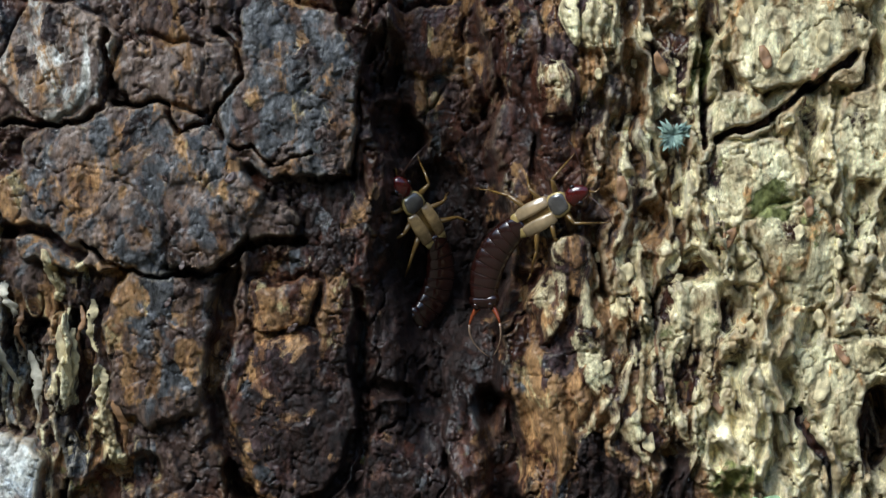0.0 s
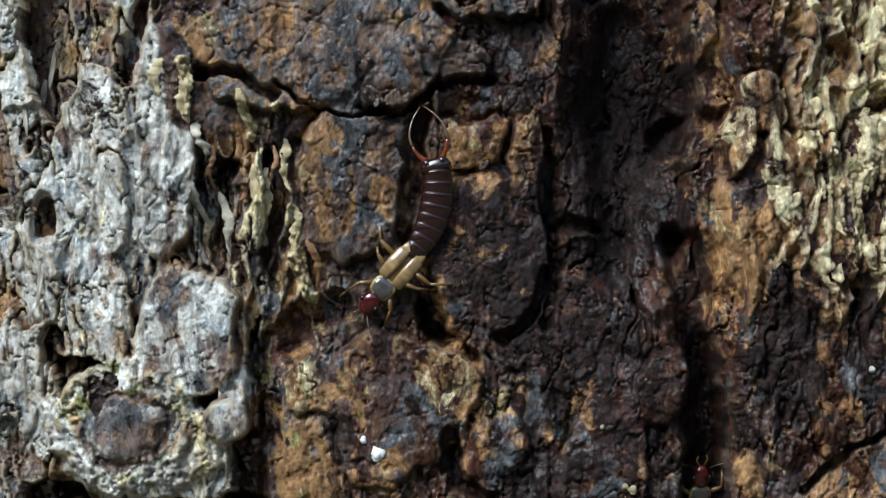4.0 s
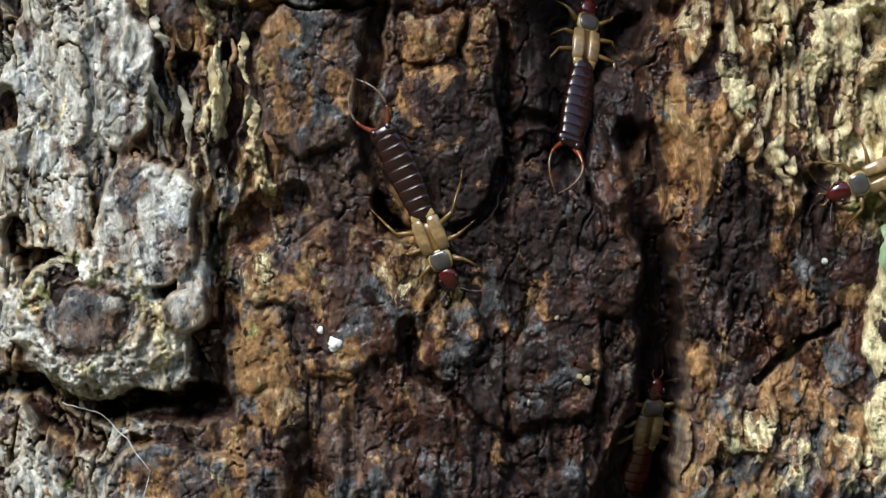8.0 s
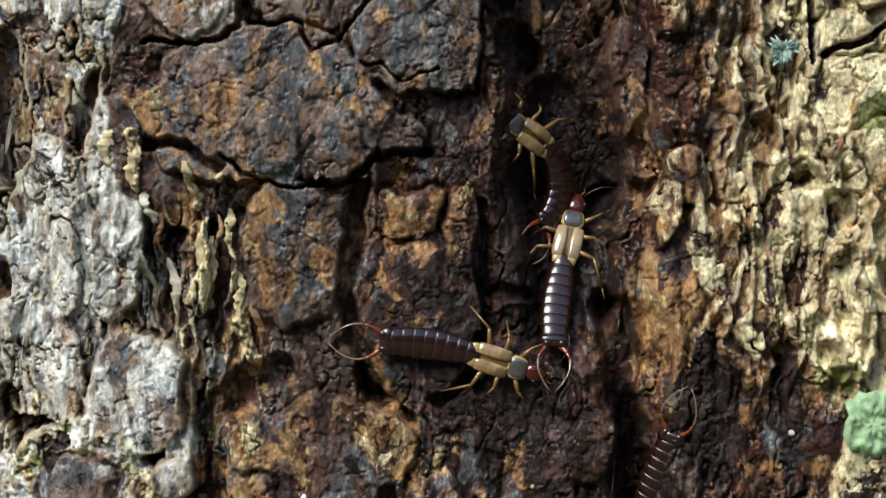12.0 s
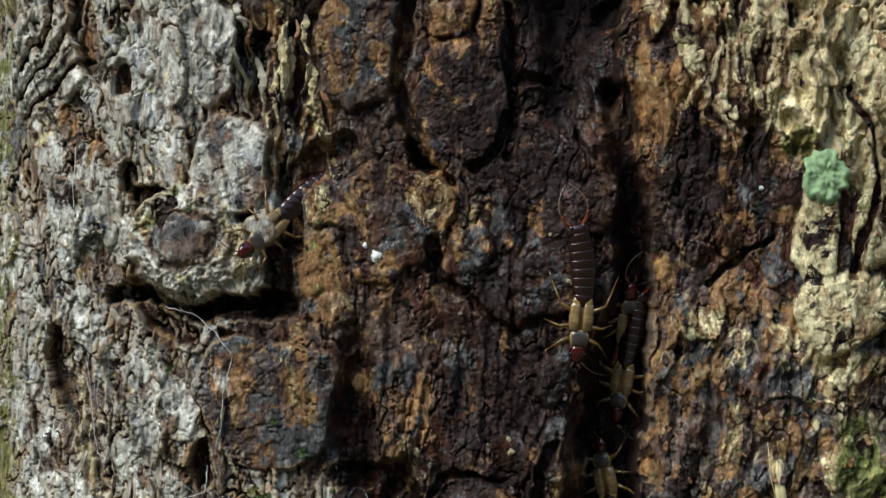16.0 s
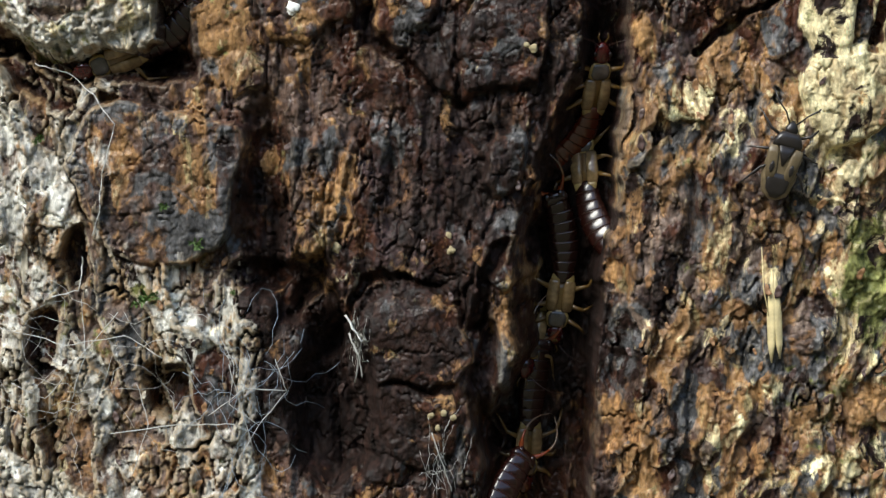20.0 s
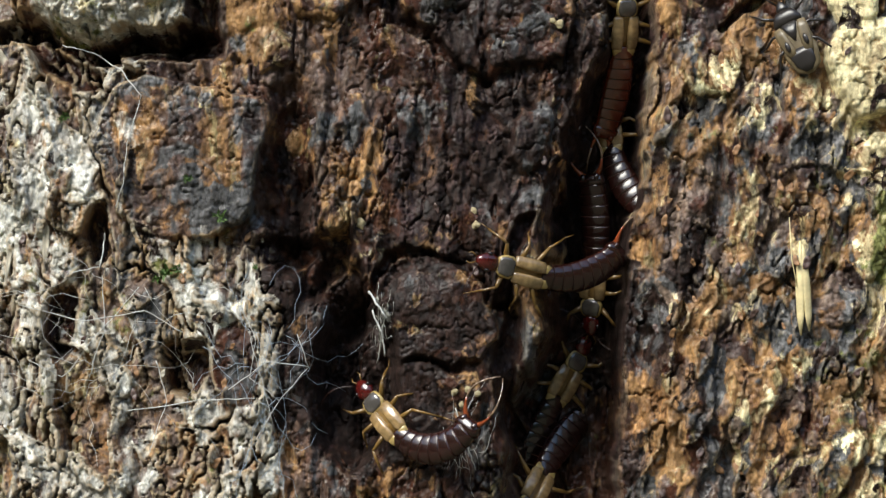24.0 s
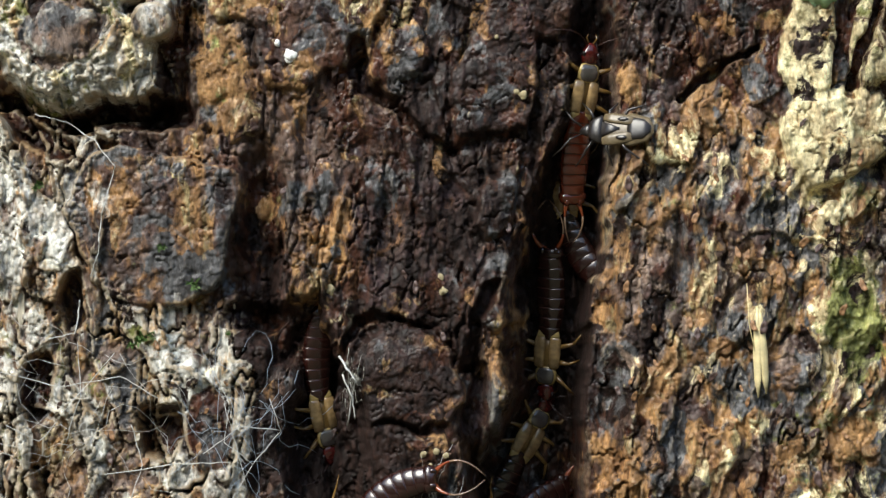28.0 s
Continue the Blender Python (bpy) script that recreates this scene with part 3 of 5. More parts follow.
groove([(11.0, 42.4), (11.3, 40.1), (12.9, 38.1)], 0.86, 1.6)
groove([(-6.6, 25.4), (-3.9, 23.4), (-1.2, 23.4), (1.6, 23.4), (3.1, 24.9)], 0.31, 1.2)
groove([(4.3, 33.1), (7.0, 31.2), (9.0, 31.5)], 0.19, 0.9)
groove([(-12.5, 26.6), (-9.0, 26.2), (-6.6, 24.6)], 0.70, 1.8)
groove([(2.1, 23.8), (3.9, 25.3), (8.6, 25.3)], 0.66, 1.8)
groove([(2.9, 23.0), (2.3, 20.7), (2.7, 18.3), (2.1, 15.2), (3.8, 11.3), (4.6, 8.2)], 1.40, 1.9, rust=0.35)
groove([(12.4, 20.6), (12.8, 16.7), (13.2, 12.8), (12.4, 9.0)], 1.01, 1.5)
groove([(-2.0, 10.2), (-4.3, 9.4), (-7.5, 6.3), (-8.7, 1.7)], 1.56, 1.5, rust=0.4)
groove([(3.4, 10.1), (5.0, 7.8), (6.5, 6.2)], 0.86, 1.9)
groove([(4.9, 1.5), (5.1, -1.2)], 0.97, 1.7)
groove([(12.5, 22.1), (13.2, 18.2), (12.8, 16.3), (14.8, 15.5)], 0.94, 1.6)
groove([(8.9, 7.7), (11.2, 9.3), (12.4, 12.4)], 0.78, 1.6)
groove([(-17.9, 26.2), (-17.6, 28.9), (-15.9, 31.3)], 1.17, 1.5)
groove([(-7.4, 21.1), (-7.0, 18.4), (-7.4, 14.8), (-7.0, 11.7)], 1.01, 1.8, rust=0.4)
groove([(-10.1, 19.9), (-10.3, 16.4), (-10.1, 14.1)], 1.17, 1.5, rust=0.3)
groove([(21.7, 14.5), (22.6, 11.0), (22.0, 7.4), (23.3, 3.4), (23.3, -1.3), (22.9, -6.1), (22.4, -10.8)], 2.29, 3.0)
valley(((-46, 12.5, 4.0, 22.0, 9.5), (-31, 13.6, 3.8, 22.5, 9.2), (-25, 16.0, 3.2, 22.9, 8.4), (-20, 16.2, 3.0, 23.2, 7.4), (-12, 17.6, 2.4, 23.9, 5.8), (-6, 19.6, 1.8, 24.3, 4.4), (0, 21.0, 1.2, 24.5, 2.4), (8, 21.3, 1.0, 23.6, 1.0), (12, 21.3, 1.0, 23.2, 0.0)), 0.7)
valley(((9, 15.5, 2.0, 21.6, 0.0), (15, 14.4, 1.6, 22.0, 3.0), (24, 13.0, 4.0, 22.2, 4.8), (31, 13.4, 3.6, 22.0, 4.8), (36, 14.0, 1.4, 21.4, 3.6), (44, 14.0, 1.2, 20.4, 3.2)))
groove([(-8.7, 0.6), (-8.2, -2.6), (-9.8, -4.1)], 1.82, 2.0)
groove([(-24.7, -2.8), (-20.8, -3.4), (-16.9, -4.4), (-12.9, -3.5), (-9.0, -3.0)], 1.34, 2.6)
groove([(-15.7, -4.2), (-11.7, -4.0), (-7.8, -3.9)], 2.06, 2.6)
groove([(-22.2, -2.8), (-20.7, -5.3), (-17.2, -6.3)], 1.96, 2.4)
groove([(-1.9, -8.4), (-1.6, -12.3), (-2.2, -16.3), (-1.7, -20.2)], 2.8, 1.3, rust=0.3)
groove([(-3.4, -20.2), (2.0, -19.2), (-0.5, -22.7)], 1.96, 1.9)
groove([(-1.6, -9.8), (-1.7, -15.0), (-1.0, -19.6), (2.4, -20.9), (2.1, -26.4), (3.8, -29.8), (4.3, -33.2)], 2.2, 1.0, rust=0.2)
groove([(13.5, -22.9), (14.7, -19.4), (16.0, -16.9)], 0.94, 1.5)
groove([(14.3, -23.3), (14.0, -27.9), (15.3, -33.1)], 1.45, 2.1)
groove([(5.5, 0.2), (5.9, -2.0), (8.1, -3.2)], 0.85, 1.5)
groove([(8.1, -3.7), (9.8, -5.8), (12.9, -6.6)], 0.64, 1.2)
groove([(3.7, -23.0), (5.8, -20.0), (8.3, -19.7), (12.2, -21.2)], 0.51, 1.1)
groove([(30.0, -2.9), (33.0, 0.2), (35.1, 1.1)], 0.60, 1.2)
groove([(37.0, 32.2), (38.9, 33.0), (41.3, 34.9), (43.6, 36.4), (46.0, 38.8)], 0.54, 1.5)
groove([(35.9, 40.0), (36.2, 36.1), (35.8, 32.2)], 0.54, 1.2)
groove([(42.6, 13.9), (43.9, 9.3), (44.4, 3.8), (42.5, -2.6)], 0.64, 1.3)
ridge([(-13.2, 27.4), (-13.0, 23.3)], 0.78, 1.6, cream=0.9)
ridge([(-8.0, 20.9), (-8.1, 16.0), (-8.5, 14.1)], 0.86, 1.5, cream=0.9)
ridge([(-6.0, 17.6), (-5.5, 14.1), (-4.3, 10.4)], 0.78, 1.5, cream=0.9)
ridge([(-8.9, 24.8), (-8.7, 22.5)], 0.51, 1.2, cream=0.9)
ridge([(-6.6, 24.2), (-6.2, 21.0)], 0.51, 1.2, cream=0.8)
ridge([(-14.4, 22.3), (-14.0, 18.4), (-12.1, 15.7), (-11.7, 13.7)], 0.47, 0.8, grey=0.8)
ridge([(-29.2, -5.7), (-28.7, -10.7), (-28.0, -16.1)], 1.28, 1.2, grey=0.7)
ridge([(-23.7, -2.8), (-22.2, -7.2), (-19.8, -11.7), (-18.8, -16.2)], 1.67, 1.4, grey=0.6)
ridge([(-26.7, -4.7), (-25.2, -11.2), (-22.3, -17.1)], 1.28, 1.2, grey=0.5)
ridge([(-31.2, -4.7), (-29.2, -10.2), (-27.3, -18.1), (-25.3, -24.0)], 1.47, 1.3, cream=0.4, grey=0.5)
ridge([(-28.3, 10.7), (-28.1, 5.2), (-28.6, -0.7)], 0.69, 0.9, grey=0.8)
ridge([(30.8, 33.8), (30.2, 30.7)], 0.54, 1.0, cream=1)
ridge([(29.8, 26.0), (30.3, 22.1), (30.7, 20.2)], 0.86, 1.1, cream=0.8, rust=0.2)
ridge([(31.5, 26.0), (32.3, 19.0), (32.2, 15.5)], 1.17, 1.2, cream=1)
ridge([(34.2, 22.1), (34.4, 18.2), (32.6, 15.1)], 0.78, 1.1, cream=0.9)
ridge([(-18.9, -15.7), (-17.6, -18.2), (-17.9, -21.6)], 0.85, 1.0, grey=0.6)
ridge([(-14.8, -8.8), (-13.9, -12.2), (-14.4, -18.1)], 1.11, 1.0, grey=0.5, rust=0.2)
ridge([(38.2, -12.7), (40.4, -13.9)], 0.43, 0.7, cream=0.7)
ridge([(42.5, -22.5), (43.0, -25.0), (41.7, -26.7)], 0.43, 0.7, cream=0.6)
ridge([(4.9, -22.8), (5.6, -24.6), (5.2, -27.0)], 0.8, 0.9, grey=1.1, soot_shade=0.0)
tone_patch(28.92, 6.55, 4.3, 10.3, "soot_shade", 1.2)
tone_patch(26.34, 6.57, 2.4, 2.4, "soot_shade", 1.0)
tone_patch(33.89, 8.08, 2.8, 7.1, "soot_shade", 1.0)
tone_patch(28.33, 10.47, 3.1, 4.3, "soot_shade", 1.0)
tone_patch(40.07, 28.29, 2.3, 2.3, "algae", 0.9)
tone_patch(37.64, 9.27, 4.3, 3.5, "algae", 0.8)
tone_patch(42.53, -19.04, 4.7, 11.1, "algae", 0.6)
tone_patch(-10.74, -21.49, 2.6, 1.7, "algae", 0.7)
tone_patch(35.84, 37.25, 2.3, 6.2, "algae", 0.6)
tone_patch(-18.82, -2.86, 5.5, 2.0, "algae", 0.5)
tone_patch(-30.85, -27.0, 3.9, 7.9, "algae", 0.5)
tone_patch(-0.85, -28.98, 5.1, 4.7, "slate", 0.6)
# shade of the hollows and the long furrow, painted in as near-black colour
tone_patch(18.29, 24.11, 8.9, 16.3, "soot_shade", 0.75)
tone_patch(14.83, 34.63, 4.3, 7.8, "soot_shade", 0.6)
tone_patch(21.41, -16.4, 6.4, 30.4, "soot_shade", 0.6)
tone_patch(21.13, -19.34, 5.1, 21.3, "soot_shade", 0.5)
tone_patch(17.05, 19.7, 8.2, 16.4, "soot_shade", 0.55)
tone_patch(22.73, 1.86, 3.2, 24.5, "soot_shade", 0.5)
tone_patch(-5.0, 4.4, 3.6, 5.0, "cream", 0.12)
tone_patch(-5.4, 0.6, 4.6, 12.0, "rust", 0.35)
tone_patch(-4.6, 0.2, 3.4, 10.0, "algae", 0.28)
tone_patch(-5.0, 1.0, 5.0, 12.0, "dry", 0.6)
tone_patch(-7.4, 8.0, 3.0, 7.0, "algae", 0.35)
ridge([(-34.8, 16.3), (-31.5, 19.9), (-28.8, 24.1)], 0.62, 1.2, grey=0.9)
ridge([(-34.8, 14.2), (-31.0, 17.3), (-28.3, 20.9), (-27.2, 25.1)], 0.68, 1.2, grey=0.9)
ridge([(-34.7, 17.9), (-32.0, 23.1), (-31.4, 27.3)], 0.62, 1.2, grey=0.9)
ridge([(-33.7, 12.9), (-29.4, 15.4), (-26.8, 17.7)], 0.62, 1.2, grey=0.9)
ridge([(-34.7, 20.0), (-33.1, 24.2)], 0.62, 1.2, grey=0.9)
groove([(-34.8, 15.2), (-31.3, 18.6), (-28.6, 22.5)], 0.36, 0.9)
groove([(-34.8, 17.1), (-31.8, 21.5), (-30.6, 26.2)], 0.36, 0.9)
groove([(-34.3, 13.4), (-30.2, 16.2), (-27.3, 19.3)], 0.36, 0.9)
# middle plates and the bark low down made darker in colour
tone_patch(9.0, 13.0, 14.0, 13.0, "soot_shade", 0.46)
tone_patch(3.95, -30.32, 13.2, 9.9, "soot_shade", 0.5)
tone_patch(2.47, -23.17, 20.6, 14.7, "soot_shade", 0.35)
tone_patch(12.38, -13.4, 10.8, 24.6, "soot_shade", 0.35)
tone_patch(-4.3, -3.43, 2.0, 2.9, "rust", 0.9)
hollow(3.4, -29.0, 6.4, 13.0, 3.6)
# the lower recess gets its shade in the colour too
tone_patch(3.4, -29.5, 8.5, 14.0, "soot_shade", 0.62)
tone_patch(14.5, 2.0, 15.0, 24.0, "soot_shade", 0.16)
# cavity and narrow slot: shade painted on top of the carved depth
tone_patch(5.5, -29.0, 17.0, 17.0, "soot_shade", 0.28)
tone_patch(-0.6, -14.5, 3.4, 13.0, "soot_shade", 0.3)
# the overgrown knot: a callus dome with a smooth slate disc, and a small round nub beside it
s = window(-17.0, 0.6, 11, 9)
rough = fbm(GX[s] / 2.2, GZ[s] / 2.0, 151, 4, 0.55)
dist = np.hypot((GX[s] + KNOT[0]) / 1.15, GZ[s] - KNOT[1]) + 0.45 * rough
dome = np.minimum(dist, np.hypot((GX[s] + KNOT[0] - 3.2) / 1.3, (GZ[s] - KNOT[1] + 1.2) / 0.95) + 1.6 + 0.35 * rough)
ring = smooth(5.2, 4.3, dome)
disc = smooth(2.9, 1.7, dist)
H[s] = H[s] * (1 - ring) + ring * (1.1 + 0.10 * np.sqrt(np.maximum(0, 27 - dome ** 2)) * 2 - 0.35 * np.exp(-((dist - 2.45) / 0.3) ** 2) + 0.25 * disc
                                  + (1 - disc) * (0.16 * np.sin(5.2 * dist + 2.5 * rough) + 0.30 * layers(GX[s] * 1.6, GZ[s] * 1.4, 161) + 0.45 * face_small[s] - 0.5 * fissure(GX[s] / 2.0, GZ[s] / 1.6, 172)))
for k, v_in, v_out in (("grey", 0.46, 0.74), ("cream", 0.0, 0.42), ("slate", 0.50, 0.05), ("rust", 0.15, 0.2), ("algae", 0.0, 0.30), ("dry", 0.9, 0.9), ("soot_shade", 0.0, 0.0)):
    MASKS[k][s] = MASKS[k][s] * (1 - ring) + ring * (v_in * disc + v_out * (1 - disc) - 0.5 * (k in ("cream", "grey")) * np.exp(-((dist - 2.6) / 0.35) ** 2))
nub = np.hypot(GX[s] - NUB[0], GZ[s] - NUB[1]) + 0.2 * rough
ball = smooth(1.75, 1.45, nub)
H[s] = H[s] * (1 - ball) + ball * (2.0 + np.sqrt(np.maximum(0, 3.2 - nub ** 2)) * 0.6 + 0.25 * face_small[s])
for k, v in (("grey", 0.38), ("cream", 0.25), ("slate", 0.4), ("rust", 0.2), ("algae", 0.05), ("dry", 0.9)):
    MASKS[k][s] = MASKS[k][s] * (1 - ball) + ball * v

# broken colour: single faces of another tone where a skin has flaked away
patchy = (1 - 0.7 * Z_RIGHT - 0.5 * Z_LEFT) * smooth(5.5, 7.5, np.hypot(GX + 16.5, (GZ - 1.3) * 1.4))
MASKS["rust"] += patchy * (0.34 * (mid_no > 0.74) + 0.26 * (small_no > 0.8) - 0.10)
MASKS["slate"] += patchy * (0.36 * ((mid_no > 0.18) & (mid_no < 0.34)) + 0.24 * ((small_no > 0.2) & (small_no < 0.32)) - 0.06)
MASKS["dry"] += 0.22 * patchy * (small_no - 0.5)
MASKS["soot_shade"] += 0.45 * (1 - Z_RIGHT) * (mid_no < 0.10) + 0.25 * (small_no < 0.07)
MASKS["cream"] += Z_RUST * (0.32 * (small_no > 0.9) - 0.03 + 0.26 * smooth(34, 41, GX))
MASKS["dry"] -= 0.5 * Z_RUST * (small_no < 0.3)
drift_a, drift_b, drift_c = fbm(WX / 5.0, WZ / 9.0, 701, 4, 0.6), fbm(WX / 4.0, WZ / 7.0, 711, 4, 0.6), fbm(WX / 3.2, WZ / 5.0, 721, 4, 0.6)
MASKS["rust"] += (0.95 * Z_RUST + Z_MID * (0.25 + 0.45 * low)) * drift_a
MASKS["slate"] += (0.75 * Z_RUST + 0.35 * Z_MID + 0.3 * Z_LEFT) * drift_b
MASKS["cream"] += (0.35 * Z_RUST + 0.45 * Z_RIGHT) * drift_c
MASKS["grey"] += 0.5 * Z_LEFT * drift_c
MASKS["dry"] += (0.5 * Z_RUST + 0.3 * Z_MID) * drift_c
MASKS["soot_shade"] += (0.45 * Z_RUST + 0.2 * Z_MID) * np.clip(-drift_a - 0.15, 0, 1)
MASKS["tone"] += 0.60 * (Z_RUST * (tone_r - 0.5) + 0.6 * low * Z_MID * (tone_l - 0.5)) + 0.30 * (tone_a - 0.5) + 0.40 * (tone_b - 0.5) + 0.30 * (tone_c - 0.5) + Z_LEFT * 0.3 * (tone_l - 0.5)
# brown inner bark shows in upright streaks between the cream ridges
streak = smooth(0.02, 0.30, fbm(WX / 1.5, WZ / 6.5, 541, 4, 0.55)) * smooth(25.5, 28, WX) * smooth(6, 10, WZ + 0.35 * (GX - 28)) * smooth(39, 33, GX)
MASKS["cream"] -= 0.62 * streak
MASKS["rust"] += 0.40 * streak
H -= 0.55 * streak
H += 0.03 * fbm(GX * 1.5, GZ * 0.9, 181, 2, 0.5)
H += 0.18 * layers(GX * 2.2, GZ * 1.3, 311) - 0.14 * fissure(GX / 1.2, GZ / 1.9, 312)
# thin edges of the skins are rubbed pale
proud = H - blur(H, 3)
MASKS["worn"] += smooth(0.03, 0.22, proud) * (0.35 + 0.65 * Z_LEFT + 0.5 * Z_RIGHT + 0.15 * Z_RUST) * smooth(0.9, 0.3, MASKS["soot_shade"])
DEPTH = stem(GX) - H          # mm behind the foremost line of the stem


def bark_y(x, z):
    """The bark's surface at a place in mm, as a world y in mm."""
    j = np.clip(np.searchsorted(XS, x), 0, len(XS) - 1)
    i = np.clip(np.searchsorted(ZS, z), 0, len(ZS) - 1)
    return float(DEPTH[i, j])


def sheet(name, faces_mask, parent=None):
    """The part of the bark's grid whose cells are marked, as one mesh with its masks."""
    rows, cols = DEPTH.shape
    q = np.argwhere(faces_mask)
    a = q[:, 0] * cols + q[:, 1]
    quads = np.stack([a, a + 1, a + cols + 1, a + cols], 1)
    used, index = np.unique(quads, return_inverse=True)
    quads = index.reshape(-1, 4)
    co = np.stack([GX.ravel()[used], DEPTH.ravel()[used], GZ.ravel()[used]], 1) * 0.001
    me = bpy.data.meshes.new(name)
    me.vertices.add(len(co))
    me.vertices.foreach_set("co", co.astype(np.float32).ravel())
    me.loops.add(quads.size)
    me.loops.foreach_set("vertex_index", quads.astype(np.int32).ravel())
    me.polygons.add(len(quads))
    me.polygons.foreach_set("loop_start", np.arange(0, quads.size, 4, dtype=np.int32))
    me.polygons.foreach_set("use_smooth", np.ones(len(quads), bool))
    me.update(calc_edges=True)
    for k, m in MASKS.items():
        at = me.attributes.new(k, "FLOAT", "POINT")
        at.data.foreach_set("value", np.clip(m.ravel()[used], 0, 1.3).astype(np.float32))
    me.materials.append(BARK)
    ob = new(name, me)
    if parent:
        ob.parent = parent
    else:
        ob.location = (0, 0, BASE)
    return ob


trunk = new("tree_trunk")
trunk.location = (0, 0, BASE)
tagged(trunk, "weathered tree trunk with dark cracked bark plates", "tree trunk")
cell_owner = OWNER[:-1, :-1]
sheet("bark", cell_owner == 0, trunk)
for n in PLATES:
    if (cell_owner == n).sum() > 20:
        sheet("bark_plate", cell_owner == n, trunk)


def trunk_body():
    """The rest of the round stem: behind, above and below the bark that is seen near, down to the ground."""
    bm = bmesh.new()
    ring_pts = []
    for k in range(48):
        a = 2 * math.pi * k / 48
        ca, sa = math.cos(a), math.sin(a)
        rx = 48.5 if ca < 0 else 77.0
        ring_pts.append((8 + rx * math.copysign(abs(ca) ** (2 / 3), ca), 54 - 42 * math.copysign(abs(sa) ** (2 / 3), sa)))
    levels = [-BASE * 1000, -700, -200, -47, 0, 55, 200, 700, 1600]
    loops = []
    for z in levels:
        wide = 1.35 if z < -1000 else 1.0
        loops.append([bm.verts.new(((8 + (x - 8) * wide + 3 * math.sin(z * .01 + x)) / 1000 if abs(z) > 150 else x / 1000, (46 + (y - 46) * wide) / 1000, z / 1000)) for x, y in ring_pts])
    for lo, hi in zip(loops, loops[1:]):
        for k in range(48):
            bm.faces.new((lo[k], lo[(k + 1) % 48], hi[(k + 1) % 48], hi[k]))
    bm.faces.new(loops[-1])
    bmesh.ops.recalc_face_normals(bm, faces=bm.faces)
    me = bpy.data.meshes.new("stem")
    bm.to_mesh(me)
    bm.free()
    me.materials.append(BARK)
    ob = new("stem", me)
    ob.parent = trunk


trunk_body()

# forest floor far below; added ring of wood cuts off low sky, gives green fill
bm = bmesh.new()
bmesh.ops.create_grid(bm, x_segments=24, y_segments=24, size=600)
for v in bm.verts:
    v.co.z = 0.04 * noise.noise(v.co * 0.05)
me = bpy.data.meshes.new("ground")
bm.to_mesh(me)
bm.free()
me.materials.append(simple("forest_floor", (0.07, 0.06, 0.03), 0.9, 0, 6.0, 0.5, 0.02))
tagged(new("ground", me), "brown forest floor with leaf litter", "ground", kind="structure")
bm = bmesh.new()
loops = []
for z in (0.0, 6.0, 12.0, 19.0):
    loops.append([bm.verts.new((45 * math.cos(k * math.pi / 48), 45 * math.sin(k * math.pi / 48), z + (3.0 * noise.noise(Vector((k * .4, z, 0))) if z > 15 else 0))) for k in range(96)])
for lo, hi in zip(loops, loops[1:]):
    for k in range(96):
        bm.faces.new((lo[k], lo[(k + 1) % 96], hi[(k + 1) % 96], hi[k]))
me = bpy.data.meshes.new("backdrop")
bm.to_mesh(me)
bm.free()
me.materials.append(simple("added_wood_ring", (0.13, 0.15, 0.065), 0.9, 0, 0.8, 0.6, 0.0))
tagged(new("backdrop", me), "green woodland ring added round the trunk to shape its light", "woodland", kind="structure")


# ---- small living and loose things on the bark ----
LEVEL = blur(DEPTH, 9)
SPREAD = np.sqrt(np.maximum(blur(DEPTH ** 2, 9) - LEVEL ** 2, 0))
TOPS = blur(LEVEL - 0.7 * SPREAD, 8)


def top_y(x, z):
    j = int(np.clip(round((x - XS[0]) / STEP), 0, len(XS) - 1))
    i = int(np.clip(round((z - ZS[0]) / STEP), 0, len(ZS) - 1))
    return float(TOPS[i, j])


def mesh_of(name, bm, material):
    bmesh.ops.recalc_face_normals(bm, faces=bm.faces)
    me = bpy.data.meshes.new(name)
    bm.to_mesh(me)
    bm.free()
    for p in me.polygons:
        p.use_smooth = True
    me.materials.append(material)
    return me


def part(name, bm, material, parent, label="", at=None):
    ob = new(name, mesh_of(name, bm, material))
    ob.parent = parent
    if at is not None:
        ob.matrix_basis = at
    if label:
        tagged(ob, label)
    return ob


def loft(bm, rings, sides=12, power=2.0, cap=True):
    """Rings of (centre, right half-width vector, up half-height vector) joined to a skin."""
    loops = []
    for c, a, b in rings:
        loop = []
        for k in range(sides):
            t = 2 * math.pi * k / sides
            u, v = math.cos(t), math.sin(t)
            u, v = math.copysign(abs(u) ** (2 / power), u), math.copysign(abs(v) ** (2 / power), v)
            loop.append(bm.verts.new(Vector(c) + Vector(a) * u + Vector(b) * v))
        loops.append(loop)
    for lo, hi in zip(loops, loops[1:]):
        for k in range(sides):
            bm.faces.new((lo[k], lo[(k + 1) % sides], hi[(k + 1) % sides], hi[k]))
    if cap:
        bm.faces.new(loops[0][::-1])
        bm.faces.new(loops[-1])
    return bm


def body(sections, sides=14, power=2.2):
    """A skin along y from rows of (y, half width, middle height, half height), in mm."""
    bm = bmesh.new()
    return loft(bm, [((0, y * .001, z * .001), (w * .001, 0, 0), (0, 0, h * .001)) for y, w, z, h in sections], sides, power)


